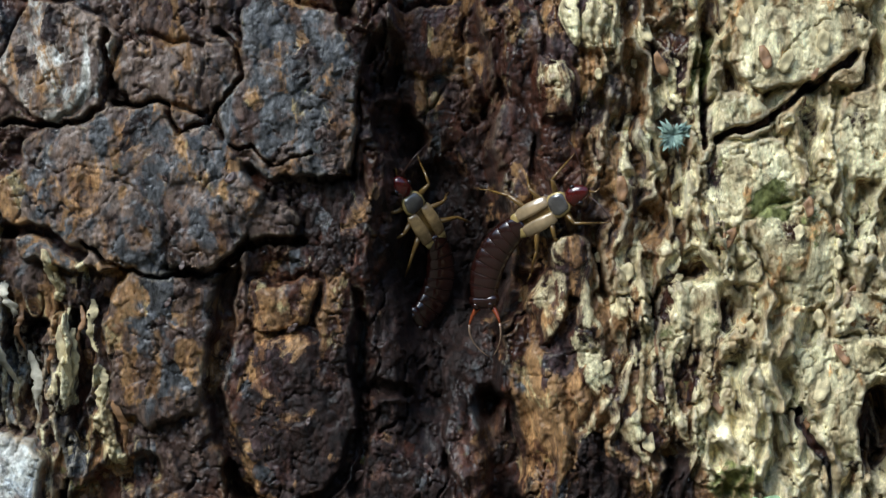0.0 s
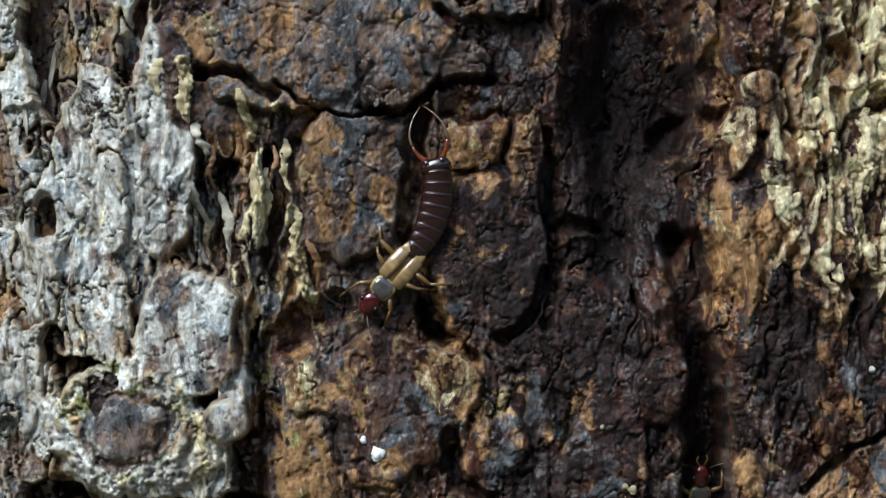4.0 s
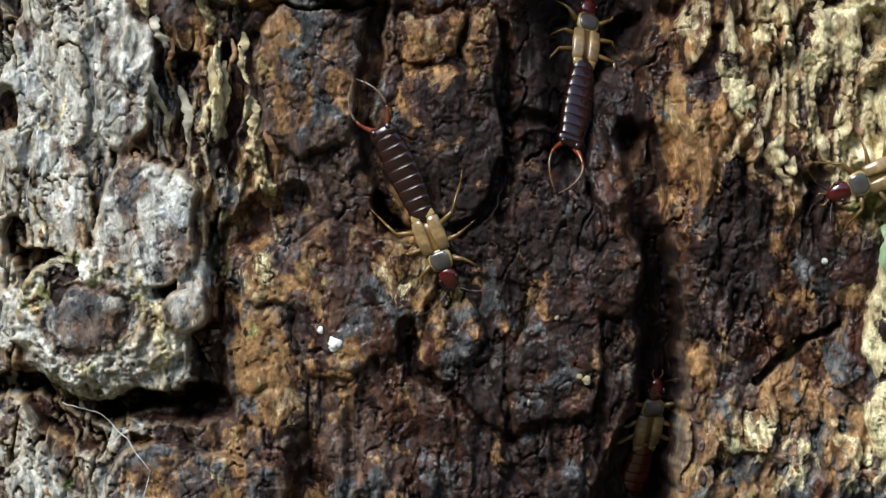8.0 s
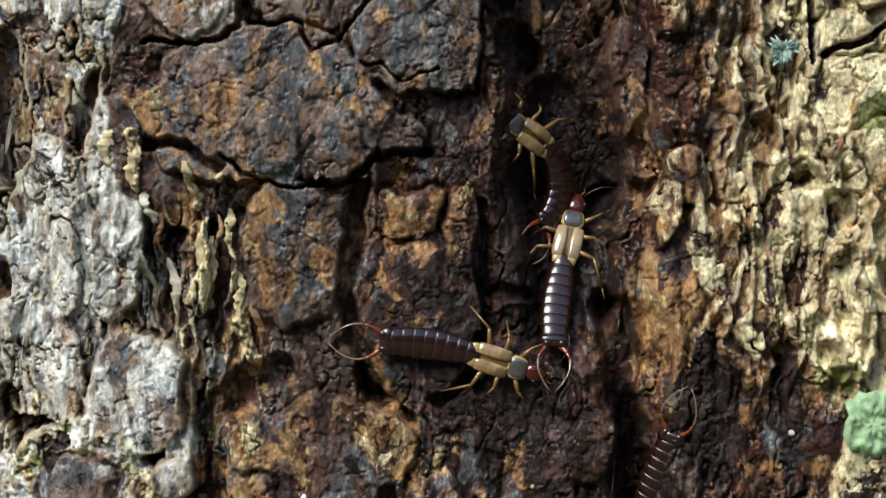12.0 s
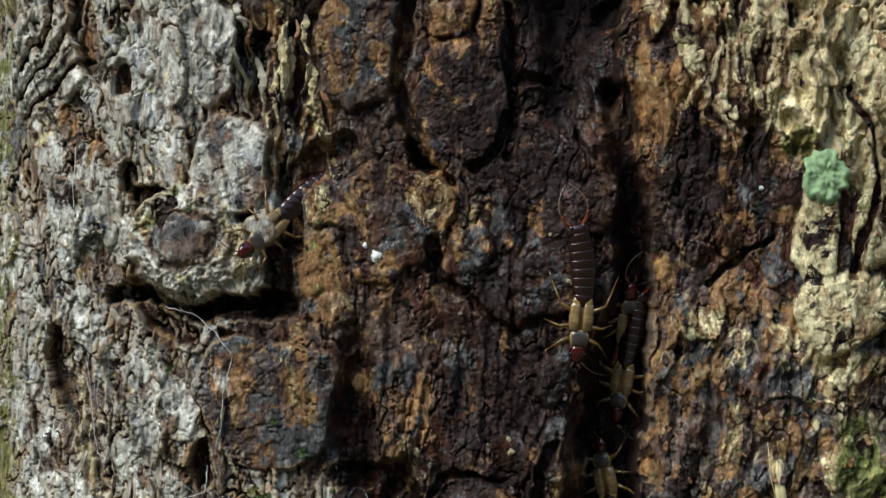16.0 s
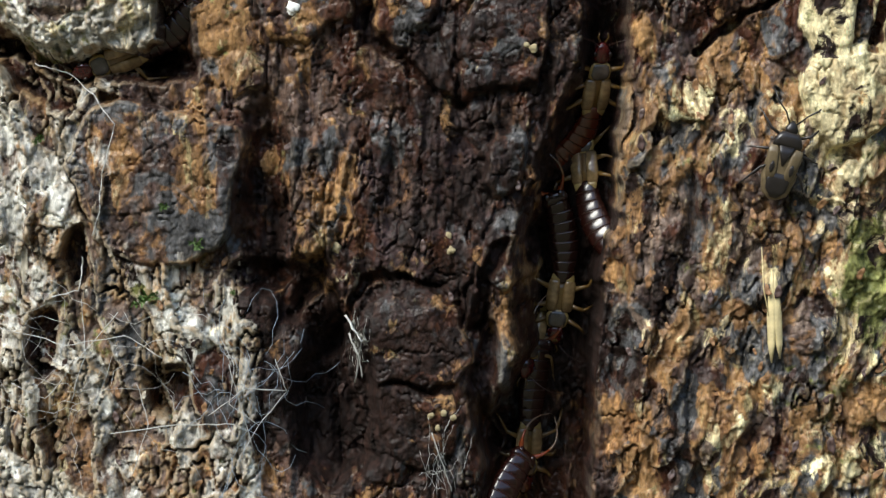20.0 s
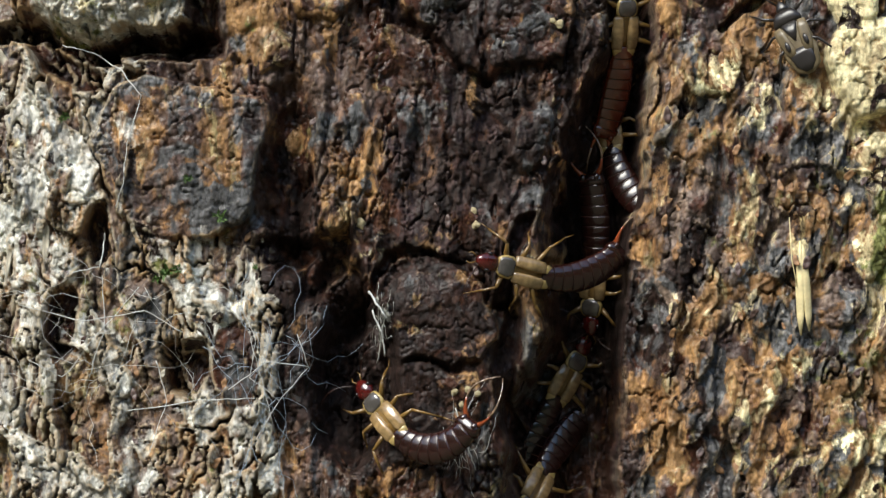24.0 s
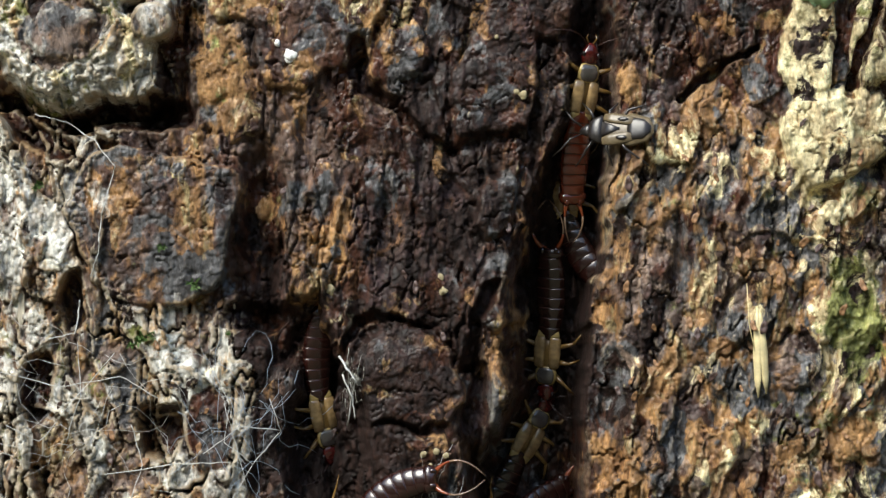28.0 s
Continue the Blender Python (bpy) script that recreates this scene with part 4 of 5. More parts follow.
def tube(points, radii, sides=7, bm=None):
    """A round tube along points in mm."""
    bm = bm or bmesh.new()
    pts = [Vector(p) * .001 for p in points]
    rings = []
    for k, p in enumerate(pts):
        d = (pts[min(k + 1, len(pts) - 1)] - pts[max(k - 1, 0)]).normalized()
        a = d.cross(Vector((0, 0, 1)))
        a = a.normalized() if a.length > 1e-4 else Vector((1, 0, 0))
        b = a.cross(d)
        rings.append((p, a * radii[k] * .001, b * radii[k] * .001))
    return loft(bm, rings, sides)


HEAD_RED = simple("head_dark_red", (0.062, 0.006, 0.005), 0.16, 0, 900, 0.35, 0.00002, 0.5)
EYE_BLACK = simple("eye_black", (0.012, 0.008, 0.008), 0.12, 0, 900, 0.2, 0)
SHIELD = simple("pronotum_dark", (0.075, 0.066, 0.060), 0.16, 0, 900, 0.4, 0.00003, 0.9)
OCHRE = simple("ochre_wing_case", (0.24, 0.155, 0.068), 0.18, 0, 1100, 0.6, 0.00003, 0.7)
STRAW = simple("straw_yellow", (0.33, 0.235, 0.085), 0.25, 0, 700, 0.25, 0.00002, 0.3)
LEG = simple("amber_leg", (0.15, 0.083, 0.020), 0.3, 0, 900, 0.3, 0.00002, 0.3)
CHESTNUT = simple("chestnut_tergite", (0.018, 0.0044, 0.0030), 0.25, 0, 420, 0.6, 0.00004, 0.5)
MAHOGANY = simple("mahogany_tergite", (0.085, 0.0145, 0.0052), 0.16, 0, 700, 0.3, 0.00003, 0.8)
MEMBRANE = simple("brown_membrane", (0.024, 0.008, 0.005), 0.3, 0, 900, 0.3, 0)
PINCER = simple("pincer_red_brown", (0.17, 0.036, 0.011), 0.12, 0, 600, 0.35, 0.00002, 0.6)
PINCER_TIP = simple("pincer_horn", (0.20, 0.13, 0.085), 0.14, 0, 600, 0.3, 0, 0.8)

SEGMENTS, SEG = 8, 0.79


def abdomen_half(s):
    """Half width of the abdomen in mm at s, 0 at the wing cases and 1 at its end."""
    return 0.70 + 0.45 * math.sin(math.pi * min(1.0, 0.08 + 0.66 * s)) ** 1.3 - 0.10 * s


def earwig(tergite, case, curve=1.0, forceps=4.2):
    """An earwig along +y with its wing cases ending at the origin; the back is up."""
    ob = new("earwig")

    def wide(sections, sides=14, power=2.2):
        return body([(y, w * 1.07, z, h * 1.06) for y, w, z, h in sections], sides, power)
    head = part("head", wide([(3.7, .27, .3, .26), (3.9, .54, .32, .36), (4.3, .66, .34, .4), (4.75, .58, .32, .36), (5.1, .40, .27, .28), (5.35, .18, .2, .17)]), HEAD_RED, ob, "glossy dark red head")
    for s in (-1, 1):
        part("eye", body([(4.3, .05, .5, .05), (4.42, .15, .5, .17), (4.58, .16, .5, .18), (4.72, .05, .5, .05)], 10), EYE_BLACK, head, "", pose(s * .0006, 0, 0))
        pts, rad = [], []
        for k in range(15):
            u = k / 14
            pts.append((s * (.42 + 2.6 * u + .5 * u * u), 5.2 + 2.6 * u - 1.9 * u * u, .45 + .9 * math.sin(2.4 * u) - .4 * u))
            rad.append((.062 if k % 2 else .04) * (1 - .5 * u))
        part("antenna", tube(pts, rad, 6), MEMBRANE, head, "thin beaded brown antenna")
        part("palp", tube([(s * .2, 5.35, .15), (s * .42, 5.75, .12), (s * .3, 6.05, .05)], [.07, .06, .03], 6), LEG, head)
    plate_ob = part("pronotum", wide([(2.28, .34, .5, .06), (2.42, .62, .52, .15), (2.7, .80, .55, .21), (3.2, .80, .58, .22), (3.62, .68, .54, .17), (3.8, .5, .48, .1)], 16, 2.6), STRAW, ob, "pale rimmed neck shield")
    part("shield", wide([(2.44, .36, .65, .05), (2.6, .55, .68, .11), (2.86, .66, .72, .13), (3.2, .65, .74, .13), (3.62, .55, .68, .09), (3.74, .36, .62, .05)], 14, 2.6), SHIELD, plate_ob, "dark middle of the neck shield")
    part("thorax", wide([(.1, .6, .1, .4), (1.0, .72, .1, .45), (2.4, .68, .15, .45), (3.7, .5, .2, .35)]), LEG, ob)
    for s in (-1, 1):
        part("wing_case", wide([(-.12, .22, .5, .08), (0, .36, .53, .16), (.25, .43, .57, .22), (1.2, .46, .63, .25), (2.3, .39, .61, .22), (2.5, .32, .55, .1)], 12, 2.6), case, ob, "satin ochre wing case", pose(s * .00046, 0, 0, 0, s * 14, 0))
        part("wing_tip", wide([(-.62, .14, .45, .05), (-.5, .30, .5, .1), (-.15, .38, .56, .13), (.15, .3, .57, .08)], 10, 2.4), STRAW, ob, "yellow folded wing tip", pose(s * .00044, 0, 0, 0, s * 8, 0))
    for k in range(SEGMENTS):
        w0, w1 = abdomen_half(k / SEGMENTS), abdomen_half((k + .9) / SEGMENTS)
        seg = part("tergite", wide([(.16, w0 * .92, .13, .48), (.02, w0 * .975, .142, .525), (-.35 * SEG, (w0 + w1) / 2, .15, .55), (-.86 * SEG, w1 * 1.0, .15, .56), (-.96 * SEG, w1 * .99, .145, .55)], 16, 2.3), tergite, ob, "", pose(0, -k * SEG * .001, 0))
        part("membrane", wide([(-.95 * SEG, w1 * .965, .145, .54), (-1.02 * SEG, w1 * .97, .145, .542), (-1.06 * SEG, w1 * .9, .14, .5)], 16, 2.3), MEMBRANE, seg)
    end = SEGMENTS * SEG
    rump = part("end_plate", wide([(.1, 1.0, .15, .5), (-.25, 1.02, .16, .52), (-.62, .86, .15, .42), (-.78, .6, .12, .3)], 16, 2.8), tergite, ob, "dark ridged last plate", pose(0, -end * .001, 0))
    for s in (-1, 1):
        part("tubercle", body([(-.3, .1, .55, .06), (-.5, .2, .56, .14), (-.72, .2, .48, .14), (-.86, .08, .4, .06)], 10), tergite, rump, "", pose(s * .00055, 0, 0))
        pts, rad = [], []
        for k in range(13):
            u = k / 12
            out = .42 + curve * (1.0 * math.sin(math.pi * min(1, u * 1.02)) ** .75) - .30 * u
            pts.append((s * out, -.6 - forceps * u, .15 + .5 * math.sin(math.pi * u)))
            rad.append(.25 - .62 * u if u < .2 else .125 - .095 * u)
        part("pincer", tube(pts[:5], rad[:5], 8), PINCER, rump, "red-brown curved pincer")
        part("pincer_point", tube(pts[4:], rad[4:], 8), PINCER_TIP, rump, "pale horn-coloured pincer point")
    for y, reach, sweep in ((3.05, 1.65, 1.0), (2.0, 2.0, -.25), (1.0, 2.45, -1.4)):
        for s in (-1, 1):
            root = Vector((s * .62, y, 0.1)) * .001
            knee = (s * reach * .62, sweep * .55, .75)
            foot = (s * reach * 1.05, sweep * 1.7, -.55)
            toe = (s * reach * 1.22, sweep * 2.25, -.85)
            leg = part("leg", tube([(0, 0, 0), (s * .3, sweep * .2, .25), knee], [.17, .22, .12], 8), LEG, ob, "amber jointed leg", Matrix.Translation(root))
            part("shin", tube([knee, ((knee[0] + foot[0]) / 2, (knee[1] + foot[1]) / 2, .2), foot], [.11, .095, .06], 7), LEG, leg)
            part("foot", tube([foot, toe], [.055, .03], 6), LEG, leg)
    return ob


def place(x, z, heading, rise, reach=2.4):
    """The pose of a small animal on the bark at (x, z) in mm, its head towards heading, in degrees in the bark's plane."""
    c, s = math.cos(radians(heading)), math.sin(radians(heading))
    y = min(top_y(x, z), .5 * (top_y(x + c * reach, z + s * reach) + top_y(x - c * reach, z - s * reach)) + .3)
    ahead, behind = top_y(x + c * reach, z + s * reach), top_y(x - c * reach, z - s * reach)
    f = Vector((c * 2 * reach, max(-2.2, min(2.2, ahead - behind)), s * 2 * reach)).normalized()
    side = top_y(x + s * 1.3, z - c * 1.3) - top_y(x - s * 1.3, z + c * 1.3)
    r = Vector((s * 2.6, max(-.9, min(.9, side)), -c * 2.6))
    r = (r - f * r.dot(f)).normalized()
    n = r.cross(f)
    m = Matrix((r, f, n)).transposed().to_4x4()
    m.translation = Vector((x * .001, y * .001, z * .001 + BASE)) + n * rise * .001
    return m


TAN_CASE = simple("greyish_wing_case", (0.27, 0.19, 0.105), 0.2, 0, 500, 0.5, 0.00003, 0.9)
earwig_a = earwig(CHESTNUT, OCHRE, 1.0, 3.9)
tagged(earwig_a, "dark brown earwig with amber wing cases, wide pale pincers", "earwig", "earwigs on the trunk")
earwig_d = copy_thing(earwig_a, pose(0, 0, 0))
earwig_f = copy_thing(earwig_a, pose(0, 0, 0))
earwig_g = copy_thing(earwig_a, pose(0, 0, 0))
earwig_u = copy_thing(earwig_a, pose(0, 0, 0))
earwig_q = copy_thing(earwig_a, pose(0, 0, 0))
earwig_s = copy_thing(earwig_a, pose(0, 0, 0))
earwig_b = earwig(CHESTNUT, TAN_CASE, .9, 3.6)
tagged(earwig_b, "blackish earwig with greyish tan wing cases on bark", "earwig", "earwigs on the trunk")
earwig_e = copy_thing(earwig_b, pose(0, 0, 0))
earwig_c = earwig(MAHOGANY, OCHRE, .45, 3.2)
tagged(earwig_c, "reddish mahogany earwig resting head up in a bark crevice", "earwig", "earwigs on the trunk")


def seed_bug_thing():
    """A flat oval ground bug with a dark cross-marked back, along +y."""
    ob = new("seed_bug")
    tan = simple("bug_tan", (0.12, 0.090, 0.050), 0.35, 0, 1200, 0.35, 0.00003)
    dark = simple("bug_dark", (0.018, 0.015, 0.014), 0.3, 0, 900, 0.3, 0.00002)
    part("abdomen", body([(-2.9, .3, .3, .1), (-2.5, .95, .32, .22), (-1.2, 1.3, .35, .34), (.3, 1.2, .35, .36), (1.3, 1.0, .35, .34), (1.6, .7, .35, .25)], 16), tan, ob, "tan oval body with pale edges")
    part("pronotum", body([(1.0, 1.05, .55, .2), (1.25, 1.1, .6, .3), (1.75, .9, .58, .3), (2.1, .62, .5, .24)], 14, 2.6), dark, ob, "dark neck shield")
    part("head", body([(2.0, .45, .45, .22), (2.35, .48, .42, .26), (2.7, .3, .36, .2), (2.95, .1, .3, .08)], 12), dark, ob, "small pointed black head")
    part("scutellum", body([(-.35, .06, .72, .03), (.3, .34, .74, .06), (1.1, .62, .72, .08)], 10, 2.6), dark, ob, "black triangle on the back")
    part("membrane", body([(-2.75, .25, .5, .06), (-2.2, .75, .56, .1), (-1.4, .85, .64, .1), (-.95, .35, .68, .06)], 14), dark, ob, "black wing membrane")
    for s in (-1, 1):
        part("wing_case", body([(-1.6, .3, .6, .08), (-.8, .42, .66, .12), (.4, .42, .68, .12), (1.0, .28, .66, .08)], 10, 2.4), tan, ob, "tan wing case", pose(s * .0007, 0, 0, 0, s * 10, s * -8))
        part("wing_spot", body([(-1.0, .05, .8, .02), (-.75, .17, .81, .04), (-.4, .17, .82, .04), (-.15, .05, .8, .02)], 8), dark, ob, "black wing spot", pose(s * .00072, 0, 0))
        part("antenna", tube([(s * .25, 2.7, .4), (s * .8, 3.5, .8), (s * 1.5, 4.1, .7), (s * 2.0, 4.9, .4)], [.07, .06, .07, .05], 6), dark, ob)
        for y, sweep in ((1.7, .9), (.7, -.2), (-.2, -1.3)):
            part("leg", tube([(s * .5, y, .2), (s * 1.5, y + sweep * .5, .55), (s * 2.2, y + sweep * 1.4, -.3), (s * 2.6, y + sweep * 1.8, -.45)], [.13, .11, .07, .04], 7), dark, ob)
    return tagged(ob, "flat tan and black seed bug walking over bark", "bug")


seed_bug = seed_bug_thing()


def on_bark(x, z, out=0.0, spin=0.0):
    """A pose flat on the bark: local z points away from the trunk, local y up it."""
    m = pose(x * .001, (top_y(x, z) - out) * .001, z * .001 + BASE, 90, 0, 0)
    return m @ pose(0, 0, 0, 0, 0, spin)


LICHEN = simple("lichen_green", (0.26, 0.38, 0.20), 0.85, 0, 1500, 0.3, 0.0002)
LICHEN_BLUE = simple("lichen_blue_green", (0.30, 0.40, 0.34), 0.85, 0, 1500, 0.3, 0.0002)
WHITE = simple("chalk_white", (0.78, 0.78, 0.74), 0.8, 0, 2500, 0.15, 0.00008)
SILK = simple("silk", (0.46, 0.46, 0.44), 0.5, 0, 2000, 0.2, 0)
STRAW_DRY = simple("dry_straw", (0.60, 0.50, 0.27), 0.5, 0, 900, 0.3, 0.00006)
PELLET = simple("pellet_ochre", (0.32, 0.265, 0.15), 0.8, 0, 2500, 0.35, 0.0001)
FLUFF = simple("grey_fluff", (0.44, 0.45, 0.41), 0.9, 0, 2500, 0.3, 0.0001)


def rosette(name, x, z, w, h, material, label, seed, lobes=9):
    """A flat leafy lichen: overlapping crinkled lobes about a middle."""
    ob = new(name)
    r = random.Random(seed)
    for k in range(lobes):
        a = 2 * math.pi * k / lobes + r.uniform(-.3, .3)
        size = r.uniform(.55, 1.15)
        bm = bmesh.new()
        mid = bm.verts.new((0, 0, .00035))
        rim = []
        n = 11
        for j in range(n):
            b = a + (j / (n - 1) - .5) * 2 * math.pi / lobes * 2.0
            far = (.82 + .2 * math.sin(j * 2.1 + k) + r.uniform(-.06, .06)) * (1 - .35 * abs(j / (n - 1) - .5)) * size
            rim.append((bm.verts.new((math.cos(b) * w * .5 * far * .55 * .001, math.sin(b) * h * .5 * far * .55 * .001, .0002 + r.uniform(0, .00025))),
                        bm.verts.new((math.cos(b) * w * .5 * far * .001, math.sin(b) * h * .5 * far * .001, .0004 + r.uniform(-.0001, .0003)))))
        for p, q in zip(rim, rim[1:]):
            bm.faces.new((mid, p[0], q[0]))
            bm.faces.new((p[0], p[1], q[1], q[0]))
        out = bmesh.ops.extrude_face_region(bm, geom=bm.faces[:])
        bmesh.ops.translate(bm, verts=[v for v in out["geom"] if isinstance(v, bmesh.types.BMVert)], vec=(0, 0, -.0003))
        part("lobe", bm, material, ob)
    ob.matrix_basis = on_bark(x, z, .25)
    return tagged(ob, label, "lichen")


def crust(name, x, z, w, h, material, label, seed):
    """A flat leafy lichen: one crinkled sheet with lobed edge and raised folds."""
    bm = bmesh.new()
    rings = []
    for i in range(13):
        u = i / 12
        loop = []
        for k in range(60):
            a = 2 * math.pi * k / 60
            edge = 1 + .04 * math.sin(5 * a + seed) + .26 * noise.noise(Vector((math.cos(a) * 2.2, math.sin(a) * 2.2, seed))) + .05 * math.sin(13 * a)
            fold = .32 * noise.noise(Vector((math.cos(a) * u * 2.6, math.sin(a) * u * 2.6, seed + 3))) + .10 * math.sin(9 * a + 6 * noise.noise(Vector((u * 3, math.cos(a), math.sin(a))))) * u + .2 * noise.noise(Vector((math.cos(a) * u * 7, math.sin(a) * u * 7, seed)))
            loop.append(bm.verts.new((math.cos(a) * u * edge * w * .0005 + 1e-6 * math.cos(a), math.sin(a) * u * edge * h * .0005, (.45 + fold - .5 * max(0, u - .85) * 6) * .001)))
        rings.append(loop)
    for lo, hi in zip(rings, rings[1:]):
        for k in range(60):
            bm.faces.new((lo[k], lo[(k + 1) % 60], hi[(k + 1) % 60], hi[k]))
    ob = new(name, mesh_of(name, bm, material))
    ob.matrix_basis = on_bark(x, z, .3)
    return tagged(ob, label, "lichen")


def lump(name, x, z, size, material, label, category, seed, out=.12):
    bm = bmesh.new()
    bmesh.ops.create_icosphere(bm, subdivisions=3, radius=size * .0005)
    for v in bm.verts:
        v.co *= 1 + .55 * noise.noise(v.co * 2600 + Vector((seed, 0, 0))) + .22 * noise.noise(v.co * 7000)
    ob = new(name, mesh_of(name, bm, material))
    ob.matrix_basis = pose(x * .001, (bark_y(x, z) - out) * .001, z * .001 + BASE, 90, 0, 0) @ Matrix.Diagonal((1, 1, .6, 1))
    return tagged(ob, label, category)


def husk(x, z, length, lean):
    """A dry grass seed: two boat-shaped scales and a thin awn."""
    ob = new("grass_seed")
    for s, k in ((-1, 1.0), (1, .92)):
        part("scale", body([(-length * .5 * k, .05, .1, .04), (-length * .3, .28, .16, .14), (0, .34, .22, .17), (length * .3, .24, .2, .13), (length * .5 * k, .04, .15, .03)], 10), STRAW_DRY, ob, "", pose(s * .00016, 0, 0, 0, s * 20, s * 2))
    part("awn", tube([(-.3, -length * .1, .25), (-.75, length * .3, .3), (-.8, length * .75, .35)], [.05, .045, .03], 6), STRAW_DRY, ob, "thin straw awn")
    ob.matrix_basis = on_bark(x, z, .5, lean)
    return tagged(ob, "pale dry grass seed caught on rusty bark", "grass seed")


def thread(points, radius, label, out=.7, sag=.25, seed=0):
    """A strand of cobweb spanned over the bark's tops."""
    r = random.Random(seed)
    pts = []
    for (ax, az), (bx, bz) in zip(points, points[1:]):
        for k in range(6):
            u = k / 6
            pts.append((ax + (bx - ax) * u + r.uniform(-.05, .05), az + (bz - az) * u + r.uniform(-.05, .05)))
    pts.append(points[-1])
    co = [(x, top_y(x, z) - out - sag * r.random(), z) for x, z in pts]
    bm = tube(co, [radius * r.uniform(.7, 1.5) for _ in co], 5)
    ob = new("cobweb_thread", mesh_of("cobweb_thread", bm, SILK))
    ob.location = (0, 0, BASE)
    return tagged(ob, label, "cobweb", "cobweb threads")


def tangle(name, x, z, w, h, strands, radius, material, label, category, seed, out=.5):
    """A loose tangle of fine strands over the bark."""
    r = random.Random(seed)
    bm = bmesh.new()
    for _ in range(strands):
        px, pz = x + r.uniform(-.4, .4) * w, z + r.uniform(-.5, .5) * h
        a, pts = r.uniform(0, 6.28), []
        lift = out * r.uniform(.5, 1.3)
        for k in range(9):
            pts.append((px, top_y(px, pz) - lift - .15 * math.sin(k), pz))
            a += r.uniform(-.9, .9)
            px += math.cos(a) * w * .11
            pz += math.sin(a) * h * .13
        tube(pts, [radius * r.uniform(.6, 1.4) for _ in pts], 4, bm)
    ob = new(name, mesh_of(name, bm, material))
    ob.location = (0, 0, BASE)
    return tagged(ob, label, category, kind="stuff")


def moss(x, z, size, seed):
    """A tiny moss tuft of pointed leaves."""
    r = random.Random(seed)
    bm = bmesh.new()
    for _ in range(26):
        a, tilt = r.uniform(0, 6.28), r.uniform(.2, 1.2)
        base = Vector((r.uniform(-.4, .4), r.uniform(-.4, .4), 0)) * size
        d = Vector((math.cos(a) * math.cos(tilt), math.sin(a) * math.cos(tilt), math.sin(tilt))) * size * r.uniform(.5, .9)
        w = Vector((-math.sin(a), math.cos(a), 0)) * size * .12
        n = w.cross(d).normalized() * size * .04
        v = [bm.verts.new((base + q) * .001) for q in (-w + d * .4 - n, d, w + d * .4 - n, Vector((0, 0, 0)), d * .45 + n * 2)]
        for q in ((0, 1, 4), (1, 2, 4), (2, 3, 4), (3, 0, 4)):
            bm.faces.new([v[k] for k in q])
    ob = new("moss_tuft", mesh_of("moss_tuft", bm, MOSS))
    ob.matrix_basis = on_bark(x, z, .1)
    return tagged(ob, "tiny bright green moss tuft on bark", "moss", "moss tufts")


MOSS = simple("moss_green", (0.075, 0.14, 0.03), 0.6, 0, 1500, 0.4, 0)
WEB_BLUE = simple("old_web", (0.26, 0.31, 0.37), 0.6, 0, 1500, 0.25, 0)
crust("lichen", 39.6, 6.2, 4.0, 4.8, LICHEN, "pale green leafy lichen on cream bark", 3)
rosette("lichen", 33.7, 32.8, 2.9, 2.9, LICHEN_BLUE, "small blue-green lichen with split lobes", 4, 12)
lump("white_fleck", 0.1, -0.1, 0.94, WHITE, "round chalk-white fleck stuck to dark bark", "fleck", 1)
lump("white_fleck", -0.9, 0.9, 0.51, WHITE, "tiny chalk-white fleck beside a larger one", "fleck", 2)
lump("white_fleck", 34.3, 5.4, 0.47, FLUFF, "white crumb in sooty mould", "fleck", 12)
lump("white_fleck", 34.6, 9.5, 0.27, FLUFF, "white crumb in sooty mould", "fleck", 13)
lump("pellet", 17.7, -2.8, 0.63, PELLET, "ochre frass pellet lodged in bark", "pellet", 20)
lump("pellet", 17.2, -2.5, 0.41, PELLET, "ochre frass pellet lodged in bark", "pellet", 21)
lump("pellet", 3.4, -17.6, 0.79, PELLET, "ochre frass pellet lodged in bark", "pellet", 22)
lump("pellet", 10.6, -29.8, 0.56, PELLET, "ochre frass pellet lodged in bark", "pellet", 23)
lump("pellet", 11.5, -29.6, 0.50, PELLET, "ochre frass pellet lodged in bark", "pellet", 24)
lump("pellet", 12.3, -29.9, 0.46, PELLET, "ochre frass pellet lodged in bark", "pellet", 25)
lump("pellet", 11.1, -30.7, 0.40, PELLET, "ochre frass pellet lodged in bark", "pellet", 26)
lump("pellet", 11.7, -16.5, 0.54, PELLET, "ochre frass pellet lodged in bark", "pellet", 27)
lump("pellet", 11.9, -17.6, 0.62, PELLET, "ochre frass pellet lodged in bark", "pellet", 28)
lump("pellet", 15.7, 1.6, 0.33, PELLET, "ochre frass pellet lodged in bark", "pellet", 30)
husk(35.4, -21.9, 6.8, 3)
thread([(-19.6, -4.3), (-17.1, -4.9), (-14.5, -6.6), (-12.8, -8.7), (-13.7, -12.4)], 0.038, "bright curled cobweb strand below the knot", 1.0, .25, 2)
thread([(-13.7, -12.4), (-13.9, -15.2), (-14.5, -16.9)], 0.04, "thin pale cobweb strand over bark", 0.7, .25, 3)
thread([(-15.5, -18.6), (-15.8, -21.1), (-17.7, -21.6)], 0.05, "thin pale cobweb strand over bark", 0.7, .25, 4)
thread([(4.1, -22.6), (5.4, -24.4), (4.8, -27.8)], 0.07, "torn grey silk strand on bark", 0.8, .25, 5)
thread([(4.4, -24.0), (5.2, -25.7), (5.4, -27.3)], 0.06, "torn grey silk strand on bark", 0.9, .25, 6)
